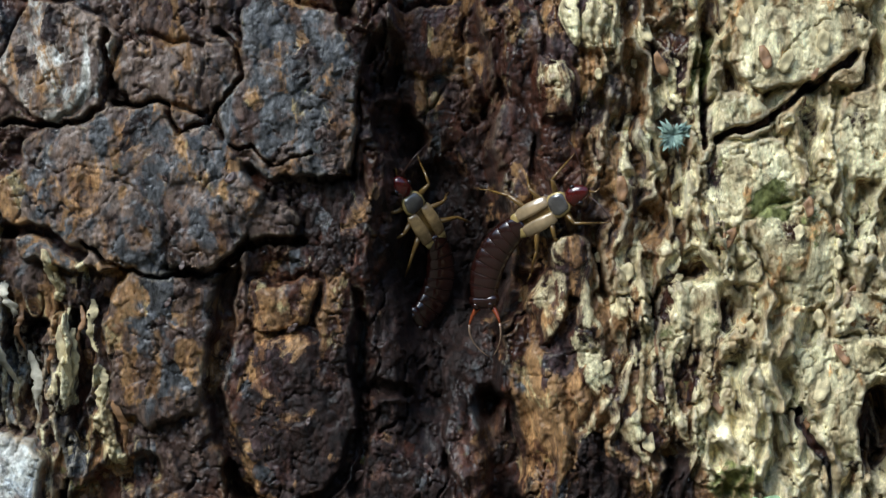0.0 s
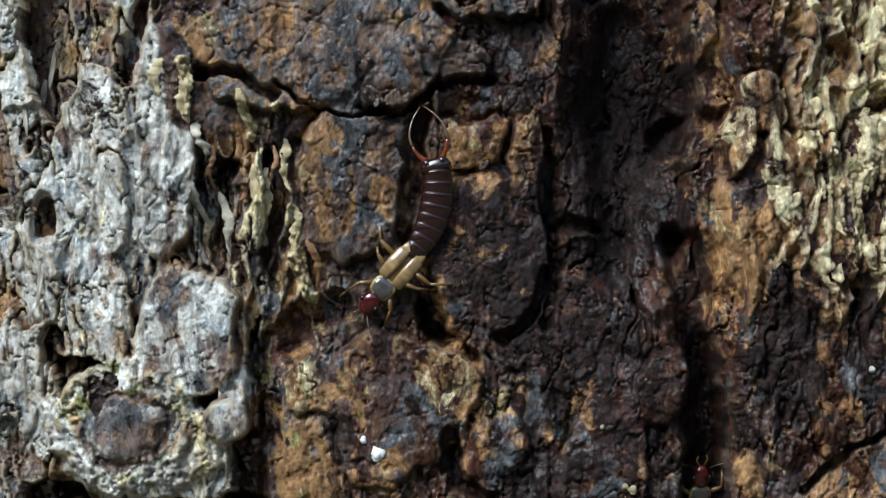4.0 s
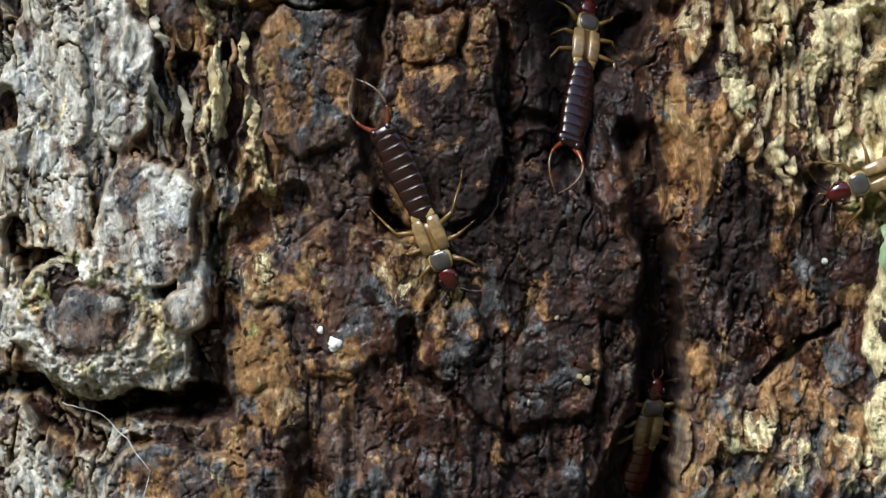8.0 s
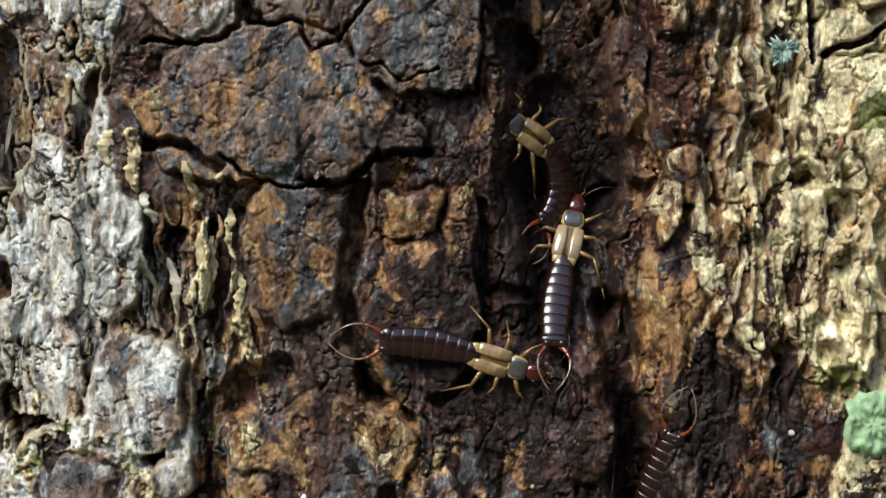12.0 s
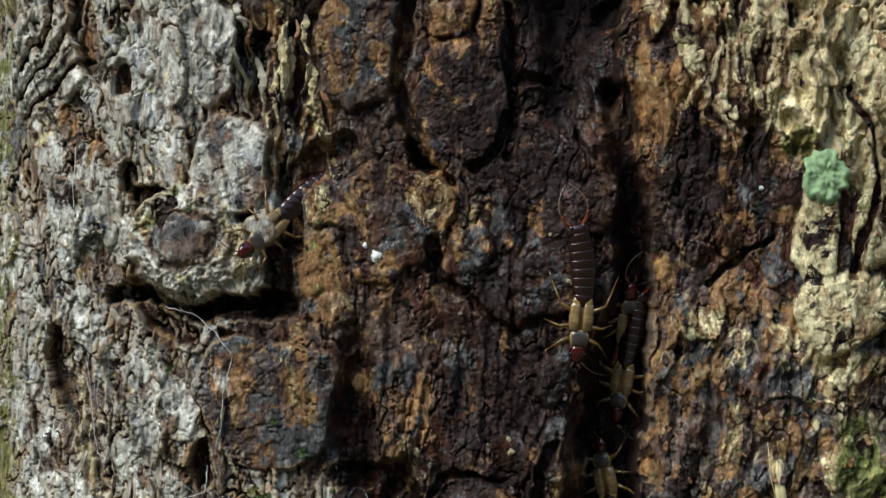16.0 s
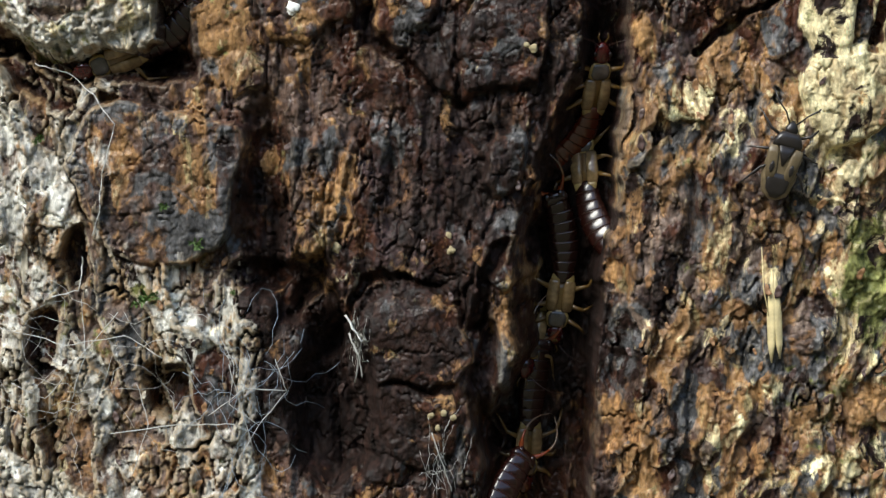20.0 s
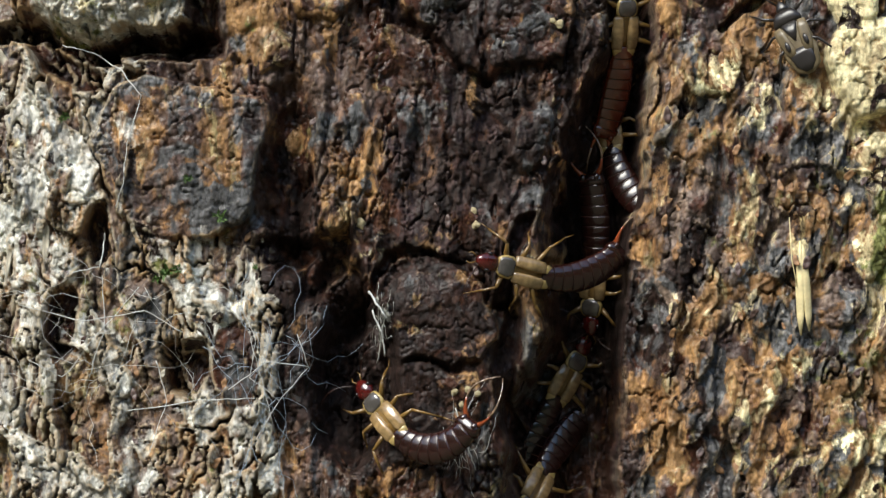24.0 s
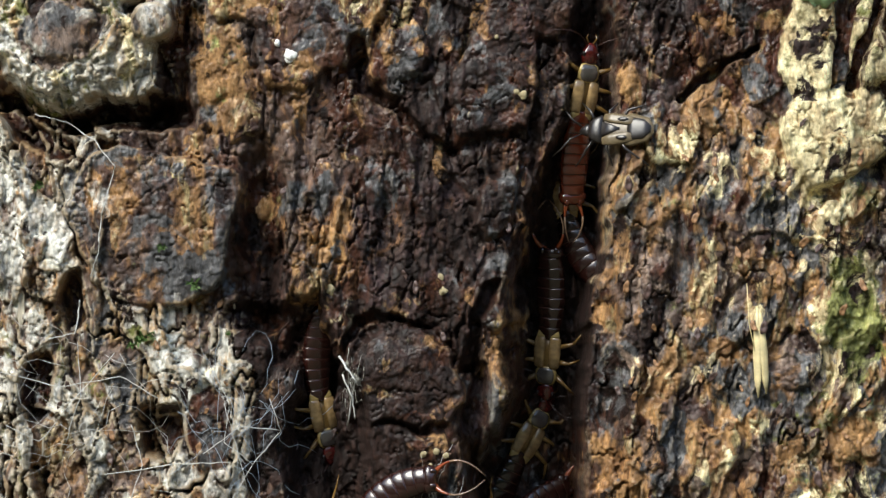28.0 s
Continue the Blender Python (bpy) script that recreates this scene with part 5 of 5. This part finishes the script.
thread([(-21.8, -24.0), (-16.7, -25.2), (-12.2, -24.3), (-9.3, -25.9)], 0.03, "thin pale cobweb strand over bark", 0.7, .25, 7)
thread([(-13.2, -31.7), (-7.9, -30.8), (-3.8, -30.6)], 0.035, "thin pale cobweb strand over bark", 0.7, .25, 8)
thread([(-4.3, -26.2), (-3.4, -29.1), (-2.5, -32.4)], 0.03, "thin pale cobweb strand over bark", 0.7, .25, 9)
thread([(-5.8, -30.0), (-3.0, -27.9), (-0.1, -28.2)], 0.03, "thin pale cobweb strand over bark", 0.7, .25, 10)
thread([(-20.8, -28.1), (-18.3, -29.3), (-15.5, -26.0), (-12.7, -22.6)], 0.03, "thin pale cobweb strand over bark", 0.7, .25, 11)
thread([(-15.6, -21.8), (-15.1, -26.0), (-16.2, -29.3)], 0.03, "thin pale cobweb strand over bark", 0.7, .25, 12)
thread([(-11.3, -28.0), (-10.4, -30.9), (-11.5, -34.6)], 0.03, "thin pale cobweb strand over bark", 0.7, .25, 13)
thread([(-5.2, -23.8), (-3.9, -26.2), (-4.2, -29.1), (-2.1, -30.7)], 0.03, "thin pale cobweb strand over bark", 0.7, .25, 14)
thread([(-1.0, -25.8), (-0.1, -28.2), (-2.1, -30.7), (-3.7, -33.6)], 0.03, "thin pale cobweb strand over bark", 0.7, .25, 15)
thread([(-28.3, 10.7), (-28.1, 5.2), (-28.6, -1.2)], 0.04, "thin pale cobweb strand over bark", 0.7, .25, 16)
thread([(-27.0, -9.2), (-26.5, -14.1), (-26.0, -17.6), (-25.0, -18.1)], 0.04, "thin pale cobweb strand over bark", 0.7, .25, 17)
thread([(10.7, -31.0), (11.5, -33.4), (12.2, -35.4)], 0.04, "thin pale cobweb strand over bark", 0.7, .25, 18)
thread([(-16.5, 14.5), (-16.6, 19.6), (-16.4, 23.6)], 0.03, "thin pale cobweb strand over bark", 0.7, .25, 20)
thread([(-21.3, 12.9), (-21.6, 10.5), (-21.2, 8.2)], 0.03, "thin pale cobweb strand over bark", 0.7, .25, 21)
tangle("silk_fluff", 5.2, -24.9, 0.8, 3.0, 16, 0.014, FLUFF, "torn tuft of grey silk on dark bark", "fluff", 50, 0.6)
tangle("old_cobweb", -3.0, -29.1, 6.2, 8.3, 26, 0.018, WEB_BLUE, "bluish old cobweb tangled over pale bark", "cobweb", 51, 0.6)
tangle("old_cobweb", -16.3, -26.0, 9.9, 8.3, 22, 0.016, SILK, "dusty old cobweb spread over pale bark", "cobweb", 52, 0.6)
tangle("old_cobweb", 11.5, -34.2, 2.5, 4.5, 16, 0.013, SILK, "dusty cobweb scraps in a bark crevice", "cobweb", 53, 0.5)
tangle("old_cobweb", -26.3, -14.1, 3.9, 7.9, 10, 0.02, SILK, "pale web strands on fibrous bark", "cobweb", 54, 0.5)
moss(-18.9, -9.9, 0.55, 60)
moss(-9.2, -14.7, 0.51, 61)
moss(-6.8, -17.4, 0.64, 62)
moss(-10.7, -21.5, 0.72, 63)
moss(-11.4, -21.9, 0.55, 64)
moss(-9.9, -21.3, 0.47, 65)
moss(-4.2, -21.0, 0.34, 66)
moss(-19.3, -10.1, 0.34, 67)


# ---- loose flakes that curl off the bark, lifted scales of the trunk's own skin ----
def flake_mesh(seed, material):
    r = random.Random(seed)
    bm = bmesh.new()
    n, loops = 9, []
    for i, u in enumerate((0.0, .5, 1.0)):
        loop = []
        for k in range(n):
            a = 2 * math.pi * k / n
            far = (1 + r.uniform(-.28, .28)) if u == 1.0 else 1.0
            x, y = math.cos(a) * u * far * .5, math.sin(a) * u * far
            loop.append(bm.verts.new((x * .001, y * .001, (.45 * x * x + .16 * y * y + r.uniform(-.03, .03)) * .001)))
            if u == 0.0:
                break
        loops.append(loop)
    for k in range(n):
        bm.faces.new((loops[0][0], loops[1][k], loops[1][(k + 1) % n]))
        bm.faces.new((loops[1][k], loops[2][k], loops[2][(k + 1) % n], loops[1][(k + 1) % n]))
    out = bmesh.ops.extrude_face_region(bm, geom=bm.faces[:])
    bmesh.ops.translate(bm, verts=[v for v in out["geom"] if isinstance(v, bmesh.types.BMVert)], vec=(0, 0, .00007))
    return mesh_of("bark_flake", bm, material)


FLAKE_GREY = simple("flake_grey", (0.40, 0.36, 0.28), 0.7, 0, 900, 0.5, 0.0002)
FLAKE_CREAM = simple("flake_cream", (0.55, 0.45, 0.25), 0.7, 0, 900, 0.5, 0.0002)
FLAKE_RUST = simple("flake_rust", (0.24, 0.125, 0.055), 0.55, 0, 900, 0.5, 0.0002)
FLAKE_DARK = simple("flake_dark", (0.075, 0.045, 0.038), 0.4, 0, 900, 0.5, 0.0002)
STRIP_CREAM = simple("strip_cream", (0.44, 0.36, 0.20), 0.7, 0, 700, 0.75, 0.0003)
FLAKES = {k: [flake_mesh(j * 7 + i, m) for j in range(4)] for i, (k, m) in enumerate((("grey", FLAKE_GREY), ("cream", FLAKE_CREAM), ("rust", FLAKE_RUST), ("dark", FLAKE_DARK)))}


def scatter(count, x0, x1, z0, z1, kinds, small, large, seed):
    """Curled scales standing off the bark between these bounds, long side up the stem."""
    r = random.Random(seed)
    for _ in range(count):
        x, z, size = r.uniform(x0, x1), r.uniform(z0, z1), r.uniform(small, large)
        if math.hypot(x + 17, z - .7) < 7:
            continue
        ob = new("bark_flake", r.choice(FLAKES[r.choice(kinds)]))
        ob.parent = trunk
        ob.matrix_basis = pose(x * .001, (bark_y(x, z) - .12) * .001, z * .001, 90 + r.uniform(-22, 22), r.uniform(-24, 24), 0) @ pose(0, 0, 0, 0, 0, r.uniform(-40, 40)) @ Matrix.Diagonal((size, size, size, 1))


scatter(16, -26, -15, -10, 40, ("grey", "rust"), .25, .5, 1)
scatter(40, -22, -3, -36, -18, ("grey", "rust", "dark"), .2, .5, 2)
scatter(80, 25, 44, -36, -3, ("rust", "rust", "rust", "dark"), .25, .6, 3)
scatter(45, 28, 46, 12, 42, ("cream", "cream", "rust"), .4, .9, 4)
scatter(30, -2, 18, -34, 36, ("dark",), .25, .5, 5)


def splinters(count, x0, x1, z0, z1, kinds, seed):
    """Thin upright slivers torn along the grain."""
    r = random.Random(seed)
    for _ in range(count):
        x, z = r.uniform(x0, x1), r.uniform(z0, z1)
        ob = new("bark_splinter", r.choice(FLAKES[r.choice(kinds)]))
        ob.parent = trunk
        ob.matrix_basis = pose(x * .001, (bark_y(x, z) - .05) * .001, z * .001, 90 + r.uniform(-3, 3), r.uniform(-35, 35), 0) @ pose(0, 0, 0, 0, 0, r.uniform(-4, 4)) @ Matrix.Diagonal((r.uniform(.3, .6), r.uniform(1.0, 2.2), .6, 1))


splinters(12, -28, -20, -26, 30, ("grey",), 9)


def slat(x0, z0, x1, z1, width, kind, seed):
    """A torn strip of inner bark lying along the grain: thin, ragged, split at the lower end."""
    r = random.Random(seed)
    bm = bmesh.new()
    n, rings = 26, []
    for k in range(n + 1):
        u = k / n
        x, z = x0 + (x1 - x0) * u + .20 * math.sin(7 * u + seed) + .12 * noise.noise(Vector((u * 9, seed, 0))), z0 + (z1 - z0) * u
        ragged = 1 + .75 * noise.noise(Vector((u * 6, seed * 3.1, 1))) + .45 * noise.noise(Vector((u * 21, seed, 2)))
        half = width * .55 * max(.08, (min(1, .35 + 3 * u) * (1 - u ** 3) + .08) * ragged)
        y = top_y(x, z) + .25 - .45 * math.sin(math.pi * u) * r.uniform(.8, 1) - .25 * noise.noise(Vector((u * 5, seed, 4)))
        turn = .6 * noise.noise(Vector((u * 4, seed, 7)))
        rings.append((Vector((x, y, z)) * .001, Vector((half, half * turn, 0)) * .001, Vector((0, .06 + .03 * r.random(), 0)) * .001))
    loft(bm, rings, 8, 3)
    part("bark_splinter", bm, {"cream": STRIP_CREAM, "grey": FLAKE_GREY, "rust": FLAKE_RUST}[kind], trunk)


for n, row in enumerate((
    (-13.2, 27.0, -13.0, 23.0, 0.97, "cream"),
    (-15.1, 27.8, -15.1, 24.9, 0.73, "cream"),
    (-9.0, 25.2, -8.8, 22.1, 0.41, "cream"),
    (-7.8, 21.3, -8.4, 13.9, 0.77, "cream"),
    (-7.3, 19.9, -7.8, 15.4, 0.57, "cream"),
    (-10.7, 18.3, -10.0, 13.8, 0.57, "grey"),
    (-5.4, 17.0, -5.5, 14.0, 0.57, "cream"),
    (-6.3, 21.9, -5.9, 17.9, 0.49, "cream"),
    (-13.3, 20.6, -11.7, 15.5, 0.65, "grey"),
    (-12.4, 23.2, -11.6, 20.3, 0.65, "grey"),
    (-4.4, 15.4, -3.8, 11.3, 0.49, "rust"),
    (-9.0, 19.9, -9.2, 16.7, 0.41, "rust"),
    (-6.9, 21.5, -7.0, 18.3, 0.36, "rust"),
    (-11.4, 21.5, -11.3, 18.3, 0.36, "rust"),
)):
    slat(*row, n)


# ---- what moves ----
def crawl(ob, rows):
    """Key an insect over the bark. Rows: seconds, place of the wing cases' end in mm, heading, and the bend of the hind body, in degrees; last, where given, how far it stands out in mm."""
    rise = .6 if ob is not seed_bug else .5
    walk(ob, [(r[0], place(r[1], r[2], r[3], rise + (r[5] if len(r) > 5 else 0))) for r in rows])
    if ob is seed_bug:
        return
    tail = [p for p in ob.children if p.name.startswith(("tergite", "end_plate"))]
    tail.sort(key=lambda p: -p.matrix_basis.translation.y)
    if any(abs(r[4]) > 4 for r in rows):
        chains = []
        for t, _, _, _, bend, *_ in rows:
            at, chain = Vector((0, 0, 0)), []
            for k in range(SEGMENTS + 1):
                a = radians(max(-100, min(100, 2 * bend * (k + .5) / SEGMENTS)))
                chain.append(Matrix.Translation(at) @ Matrix.Rotation(a, 4, "Z"))
                at = at + Vector((math.sin(a), -math.cos(a), 0)) * SEG * .001
            chains.append((t, chain))
        for k, seg in enumerate(tail):
            walk(seg, [(t, chain[k]) for t, chain in chains])
    # the gait: legs swing fore and aft while the body travels
    legs = [p for p in ob.children if p.name.startswith("leg")]
    for n, leg in enumerate(legs):
        rest = leg.matrix_basis.copy()
        steps = [(0.0, rest)]
        for a, b in zip(rows, rows[1:]):
            gone = math.hypot(b[1] - a[1], b[2] - a[2])
            if gone < .8 or b[0] - a[0] > 2.5:
                continue
            count = max(2, int((b[0] - a[0]) / .25))
            for k in range(count):
                t = a[0] + (b[0] - a[0]) * k / count
                if t > steps[-1][0] + .1:
                    steps.append((t, rest @ Matrix.Rotation(radians(16 * math.sin(k * 2.3 + (n // 2 + n) * math.pi)), 4, "Z")))
        if steps[-1][0] < 27.9:
            steps.append((28.0, rest))
        if len(steps) > 2:
            walk(leg, steps)


def motions():
    crawl(earwig_a, (
        (0, 16.92, 26.27, 122, -43),
        (0.5, 14.84, 26.80, 175, -39),
        (1, 13.25, 25.34, 196, -33),
        (1.5, 7.76, 20.90, 201, -10),
        (2, 5.26, 20.28, 241, -35),
        (2.5, 3.95, 17.29, 248, -7),
        (3, 3.09, 16.38, 250, 1),
        (3.5, 3.00, 14.86, 233, 26),
        (5.5, 1.76, 12.97, 225, 21),
        (6, 1.69, 13.21, 229, 16),
        (6.5, 2.18, 13.40, 227, 19),
        (7, 3.11, 11.50, 285, -18),
        (7.5, 4.69, 9.72, 296, -13),
        (8, 6.64, 8.73, 292, 3),
        (8.5, 6.32, 9.98, 299, 0),
        (9, 6.67, 8.31, 320, -19),
        (9.5, 9.64, 9.07, 377, -27),
        (10, 10.64, 10.28, 410, -30),
        (10.5, 10.93, 10.96, 407, -15),
        (11, 10.44, 10.24, 408, -15),
        (11.5, 11.41, 11.04, 398, -3),
        (12, 11.60, 11.20, 342, 8),
        (12.5, 14.56, 9.87, 335, 8),
        (14.5, 16.99, 0.82, 290, -12),
        (15, 17.52, -3.09, 261, 11),
        (15.5, 17.61, -3.73, 269, 5),
        (16, 18.30, -4.39, 263, 9),
        (16.5, 17.92, -4.79, 270, 2),
        (17, 17.56, -9.26, 289, -13),
        (17.5, 18.04, -10.17, 286, -5),
        (18, 20.18, -15.33, 281, 15),
        (18.5, 20.93, -17.85, 275, 10),
        (19, 20.86, -19.89, 269, 9),
        (19.5, 20.87, -18.27, 266, 12),
        (20, 20.38, -20.00, 263, 13),
        (20.5, 20.04, -20.48, 265, 3),
        (22.5, 21.60, -20.43, 263, 12),
        (23, 21.59, -20.18, 263, 13),
        (24, 21.19, -19.83, 268, 6),
        (25, 20.98, -20.42, 267, 9),
        (26, 20.71, -20.68, 266, 8),
        (27, 20.63, -20.48, 269, 3),
        (28, 20.65, -20.51, 268, 3),
    ))
    crawl(earwig_b, (
        (0, 23.85, 27.02, 28, 32),
        (0.5, 25.97, 29.98, 53, 10),
        (1, 29.57, 34.14, 57, 16),
        (1.5, 30.16, 36.70, 81, -1),
        (2, 29.71, 36.99, 85, 3),
        (2.5, 30.04, 37.07, 85, 1),
        (3, 28.17, 35.40, 83, 2),
        (3.5, 27.87, 37.26, 84, -1),
        (5.5, 28.87, 46.26, 80, 0),
        (8, 34.00, 56.00, 88, 0),
        (28, 34.00, 56.00, 88, 0),
    ))
    crawl(earwig_c, (
        (0, 22.17, -4.15, 83, -0),
        (3, 22.17, -4.15, 83, -0),
        (3.5, 22.22, -5.07, 85, -5),
        (5.5, 22.17, -6.54, 79, -7),
        (6, 22.14, -6.75, 79, -10),
        (7, 22.14, -6.81, 79, -10),
        (8, 22.12, -7.46, 81, -10),
        (12.5, 23.36, -10.41, 83, -5),
        (16, 22.15, -7.23, 83, -10),
        (17, 21.76, -7.08, 80, -8),
        (18, 21.95, -7.24, 85, -20),
        (18.5, 21.75, -7.11, 85, -18),
        (19, 21.75, -7.28, 81, -20),
        (20, 22.15, -6.65, 83, -31),
        (20.5, 21.58, -5.26, 84, -21),
        (22.5, 21.79, -3.91, 89, -4),
        (23, 22.02, -3.70, 89, -5),
        (24, 22.32, -3.49, 88, -8),
        (25, 22.12, -3.36, 85, -4),
        (26, 22.08, -3.50, 86, -3),
        (27, 22.18, -3.39, 84, -4),
        (28, 22.00, -3.54, 82, 4),
    ))
    crawl(earwig_d, (
        (0, 17.00, -16.00, 100, 0),
        (3.5, 17.00, -13.00, 100, 0),
        (5.5, 15.72, 7.67, 126, -37),
        (6, 15.95, 7.74, 121, -38),
        (6.5, 15.33, 11.61, 90, -6),
        (7, 16.47, 14.36, 70, 5),
        (7.5, 17.19, 16.15, 83, -8),
        (8, 17.74, 19.55, 83, -4),
        (8.5, 15.52, 24.00, 99, -10),
        (9, 14.97, 26.01, 121, -31),
        (9.5, 14.82, 25.54, 113, -19),
        (10, 14.83, 27.25, 87, 4),
        (10.5, 15.16, 28.94, 78, -2),
        (11, 15.54, 30.20, 66, 11),
        (11.5, 15.78, 30.22, 80, -6),
        (12, 16.47, 26.28, 145, -55),
        (12.5, 12.90, 25.36, 173, -43),
        (14.5, 1.91, 13.40, 227, 12),
        (15, -2.19, 9.06, 200, -1),
        (15.5, -4.07, 7.49, 211, 4),
        (16, -8.49, 3.48, 225, -5, -.9),
        (16.5, -10.39, -1.34, 215, 12, -.8),
        (17, -11.13, -3.93, 204, 19, -1.2),
        (18, -12.56, -4.87, 198, 22, -.5),
        (19, -12.66, -4.49, 204, 13, -.6),
        (20, -11.69, -3.68, 199, 21, -2.0),
        (20.5, -11.91, -3.76, 197, 21, -2.2),
        (22.5, -37.00, -9.00, 197, 0),
        (28, -37.00, -9.00, 197, 0),
    ))
    crawl(earwig_e, (
        (0, 24.00, -26.00, 110, 0),
        (6, 22.64, -17.05, 110, -8),
        (6.5, 22.87, -16.05, 123, -22),
        (8, 22.63, -18.52, 106, 0),
        (10.5, 16.23, 3.65, 95, -3),
        (11, 16.62, 7.70, 84, 3),
        (11.5, 16.66, 13.47, 92, -4),
        (12, 18.27, 17.64, 75, 5),
        (12.5, 18.14, 19.67, 87, -5),
        (14.5, 14.71, 29.77, 84, 16),
        (15, 14.14, 30.56, 86, 0),
        (15.5, 13.60, 31.40, 87, -0),
        (17, 18.00, 50.00, 90, 0),
        (28, 18.00, 50.00, 90, 0),
    ))
    crawl(earwig_f, (
        (0, 60.00, 30.00, -180, 0),
        (6, 52.00, 22.00, -170, 0),
        (8, 38.94, 11.83, -158, -4),
        (8.5, 34.19, 5.66, -132, 2),
        (10, 23.03, -0.01, -159, 5),
        (11, 23.83, 0.78, -140, -6),
        (12, 24.04, -0.37, -113, 3),
        (12.5, 23.77, -1.59, -103, -6),
        (14.5, 22.98, -0.83, -108, -10),
        (15, 22.98, -3.15, -91, -7),
        (16, 22.61, -10.26, -101, 1),
        (17, 21.69, -15.69, -106, -7),
        (18, 19.89, -22.45, -104, 3, -2.6),
        (19, 19.75, -22.18, -94, 0, -2.6),
        (20, 18.94, -22.34, -99, 10, -2.6),
        (20.5, 18.91, -22.80, -92, 1, -2.6),
        (22.5, 18.99, -22.57, -99, -5, -2.6),
        (23, 19.38, -22.52, -92, -10, -2.6),
        (23.5, 18.44, -22.14, -120, -1),
        (24, 16.43, -21.18, -192, 28),
        (24.5, 13.93, -21.30, -225, 35),
        (25, 13.82, -20.31, -230, 18),
        (25.5, 13.79, -21.74, -208, 15),
        (26, 11.62, -20.19, -192, -3),
        (26.5, 4.22, -20.64, -140, -31),
        (27, 2.55, -24.81, -87, -20, -.7),
        (27.5, 2.80, -24.78, -89, -13, -.7),
        (28, 2.58, -25.76, -79, -14, -.7),
    ))
    crawl(earwig_g, (
        (0, 19.00, -52.00, 88, 0),
        (12, 19.00, -50.00, 88, 0),
        (15.5, 21.19, -22.36, 92, -1),
        (16, 20.91, -21.85, 99, -5),
        (16.5, 20.68, -22.98, 128, -35),
        (17, 21.39, -23.17, 150, -55),
        (17.5, 20.29, -24.80, 168, -55),
        (18, 19.46, -26.64, 203, -55),
        (18.5, 17.68, -31.58, 217, 3),
        (19, 16.17, -31.28, 236, 3),
        (20, 17.75, -31.70, 266, -3),
        (20.5, 17.16, -31.66, 247, 6),
        (22.5, 16.95, -30.77, 210, 23),
        (23, 14.11, -33.09, 186, 37),
        (23.5, 10.54, -33.95, 161, 37),
        (24, 7.00, -33.00, 130, 49),
        (24.5, 5.32, -30.43, 127, 13),
        (25, 3.34, -27.74, 134, -4, -.6),
        (25.5, 3.77, -27.68, 133, 1, -.6),
        (26, 6.39, -30.26, 155, -23, -.8),
        (26.5, 6.84, -29.95, 217, -35, -.6),
        (27, 4.93, -29.90, 248, -6, -1.0),
        (28, 6.01, -35.06, 239, -27),
    ))
    crawl(earwig_q, (
        (0, 22.00, -62.00, 90, 0),
        (14, 21.00, -60.00, 88, 0),
        (17, 22.48, -42.52, 96, -6),
        (18, 23.82, -35.77, 101, -7),
        (18.5, 24.65, -25.70, 94, -8),
        (19, 23.86, -17.69, 93, 11),
        (19.5, 23.19, -14.31, 98, 15),
        (20, 22.27, -13.04, 93, 21),
        (20.5, 21.98, -11.89, 94, 24),
        (22.5, 22.17, -10.69, 97, 22),
        (23, 22.19, -10.69, 98, 24),
        (24, 22.31, -11.09, 97, 22),
        (25, 22.06, -10.76, 97, 19),
        (26, 21.94, -10.87, 96, 21),
        (27, 22.07, -10.97, 95, 22),
        (28, 21.89, -10.99, 94, 24),
    ))
    crawl(earwig_s, (
        (0, 18.21, -29.86, 63, 7, -3.0),
        (21, 18.21, -29.86, 63, 7, -3.0),
        (23, 18.21, -29.86, 63, 7, -.7),
        (28, 18.21, -29.86, 63, 7, -.7),
    ))
    crawl(earwig_u, (
        (0, 14.66, -39.11, -106, -9),
        (20.5, 14.66, -39.11, -106, -9),
        (22.5, 16.28, -35.78, -110, -5),
        (23, 16.65, -36.16, -111, -5),
        (24, 16.90, -35.88, -117, -8),
        (26, 16.42, -35.55, -130, -11),
        (27, 16.64, -35.81, -135, -9),
        (28, 16.46, -35.78, -140, -5),
    ))
    crawl(seed_bug, (
        (0, 30.00, -50.00, 110, 0),
        (14, 24.00, -46.00, 110, 0),
        (17, 24.60, -21.44, 90, 0),
        (18, 25.40, -21.75, 78, 0),
        (18.5, 30.55, -16.92, 61, 0),
        (19, 34.43, -13.76, 59, 0),
        (20, 35.66, -10.56, 76, 0),
        (20.5, 35.56, -10.90, 74, 0),
        (22.5, 34.90, -4.82, 106, 0),
        (24, 34.95, -3.81, 113, 0),
        (25, 34.64, -3.61, 109, 0),
        (26, 34.95, -3.91, 110, 0),
        (26.5, 33.55, -4.96, 132, 0),
        (27, 28.29, -5.00, 177, 0),
        (27.5, 25.55, -5.73, 184, 0),
        (28, 25.08, -5.55, 179, 0),
    ))


motions()
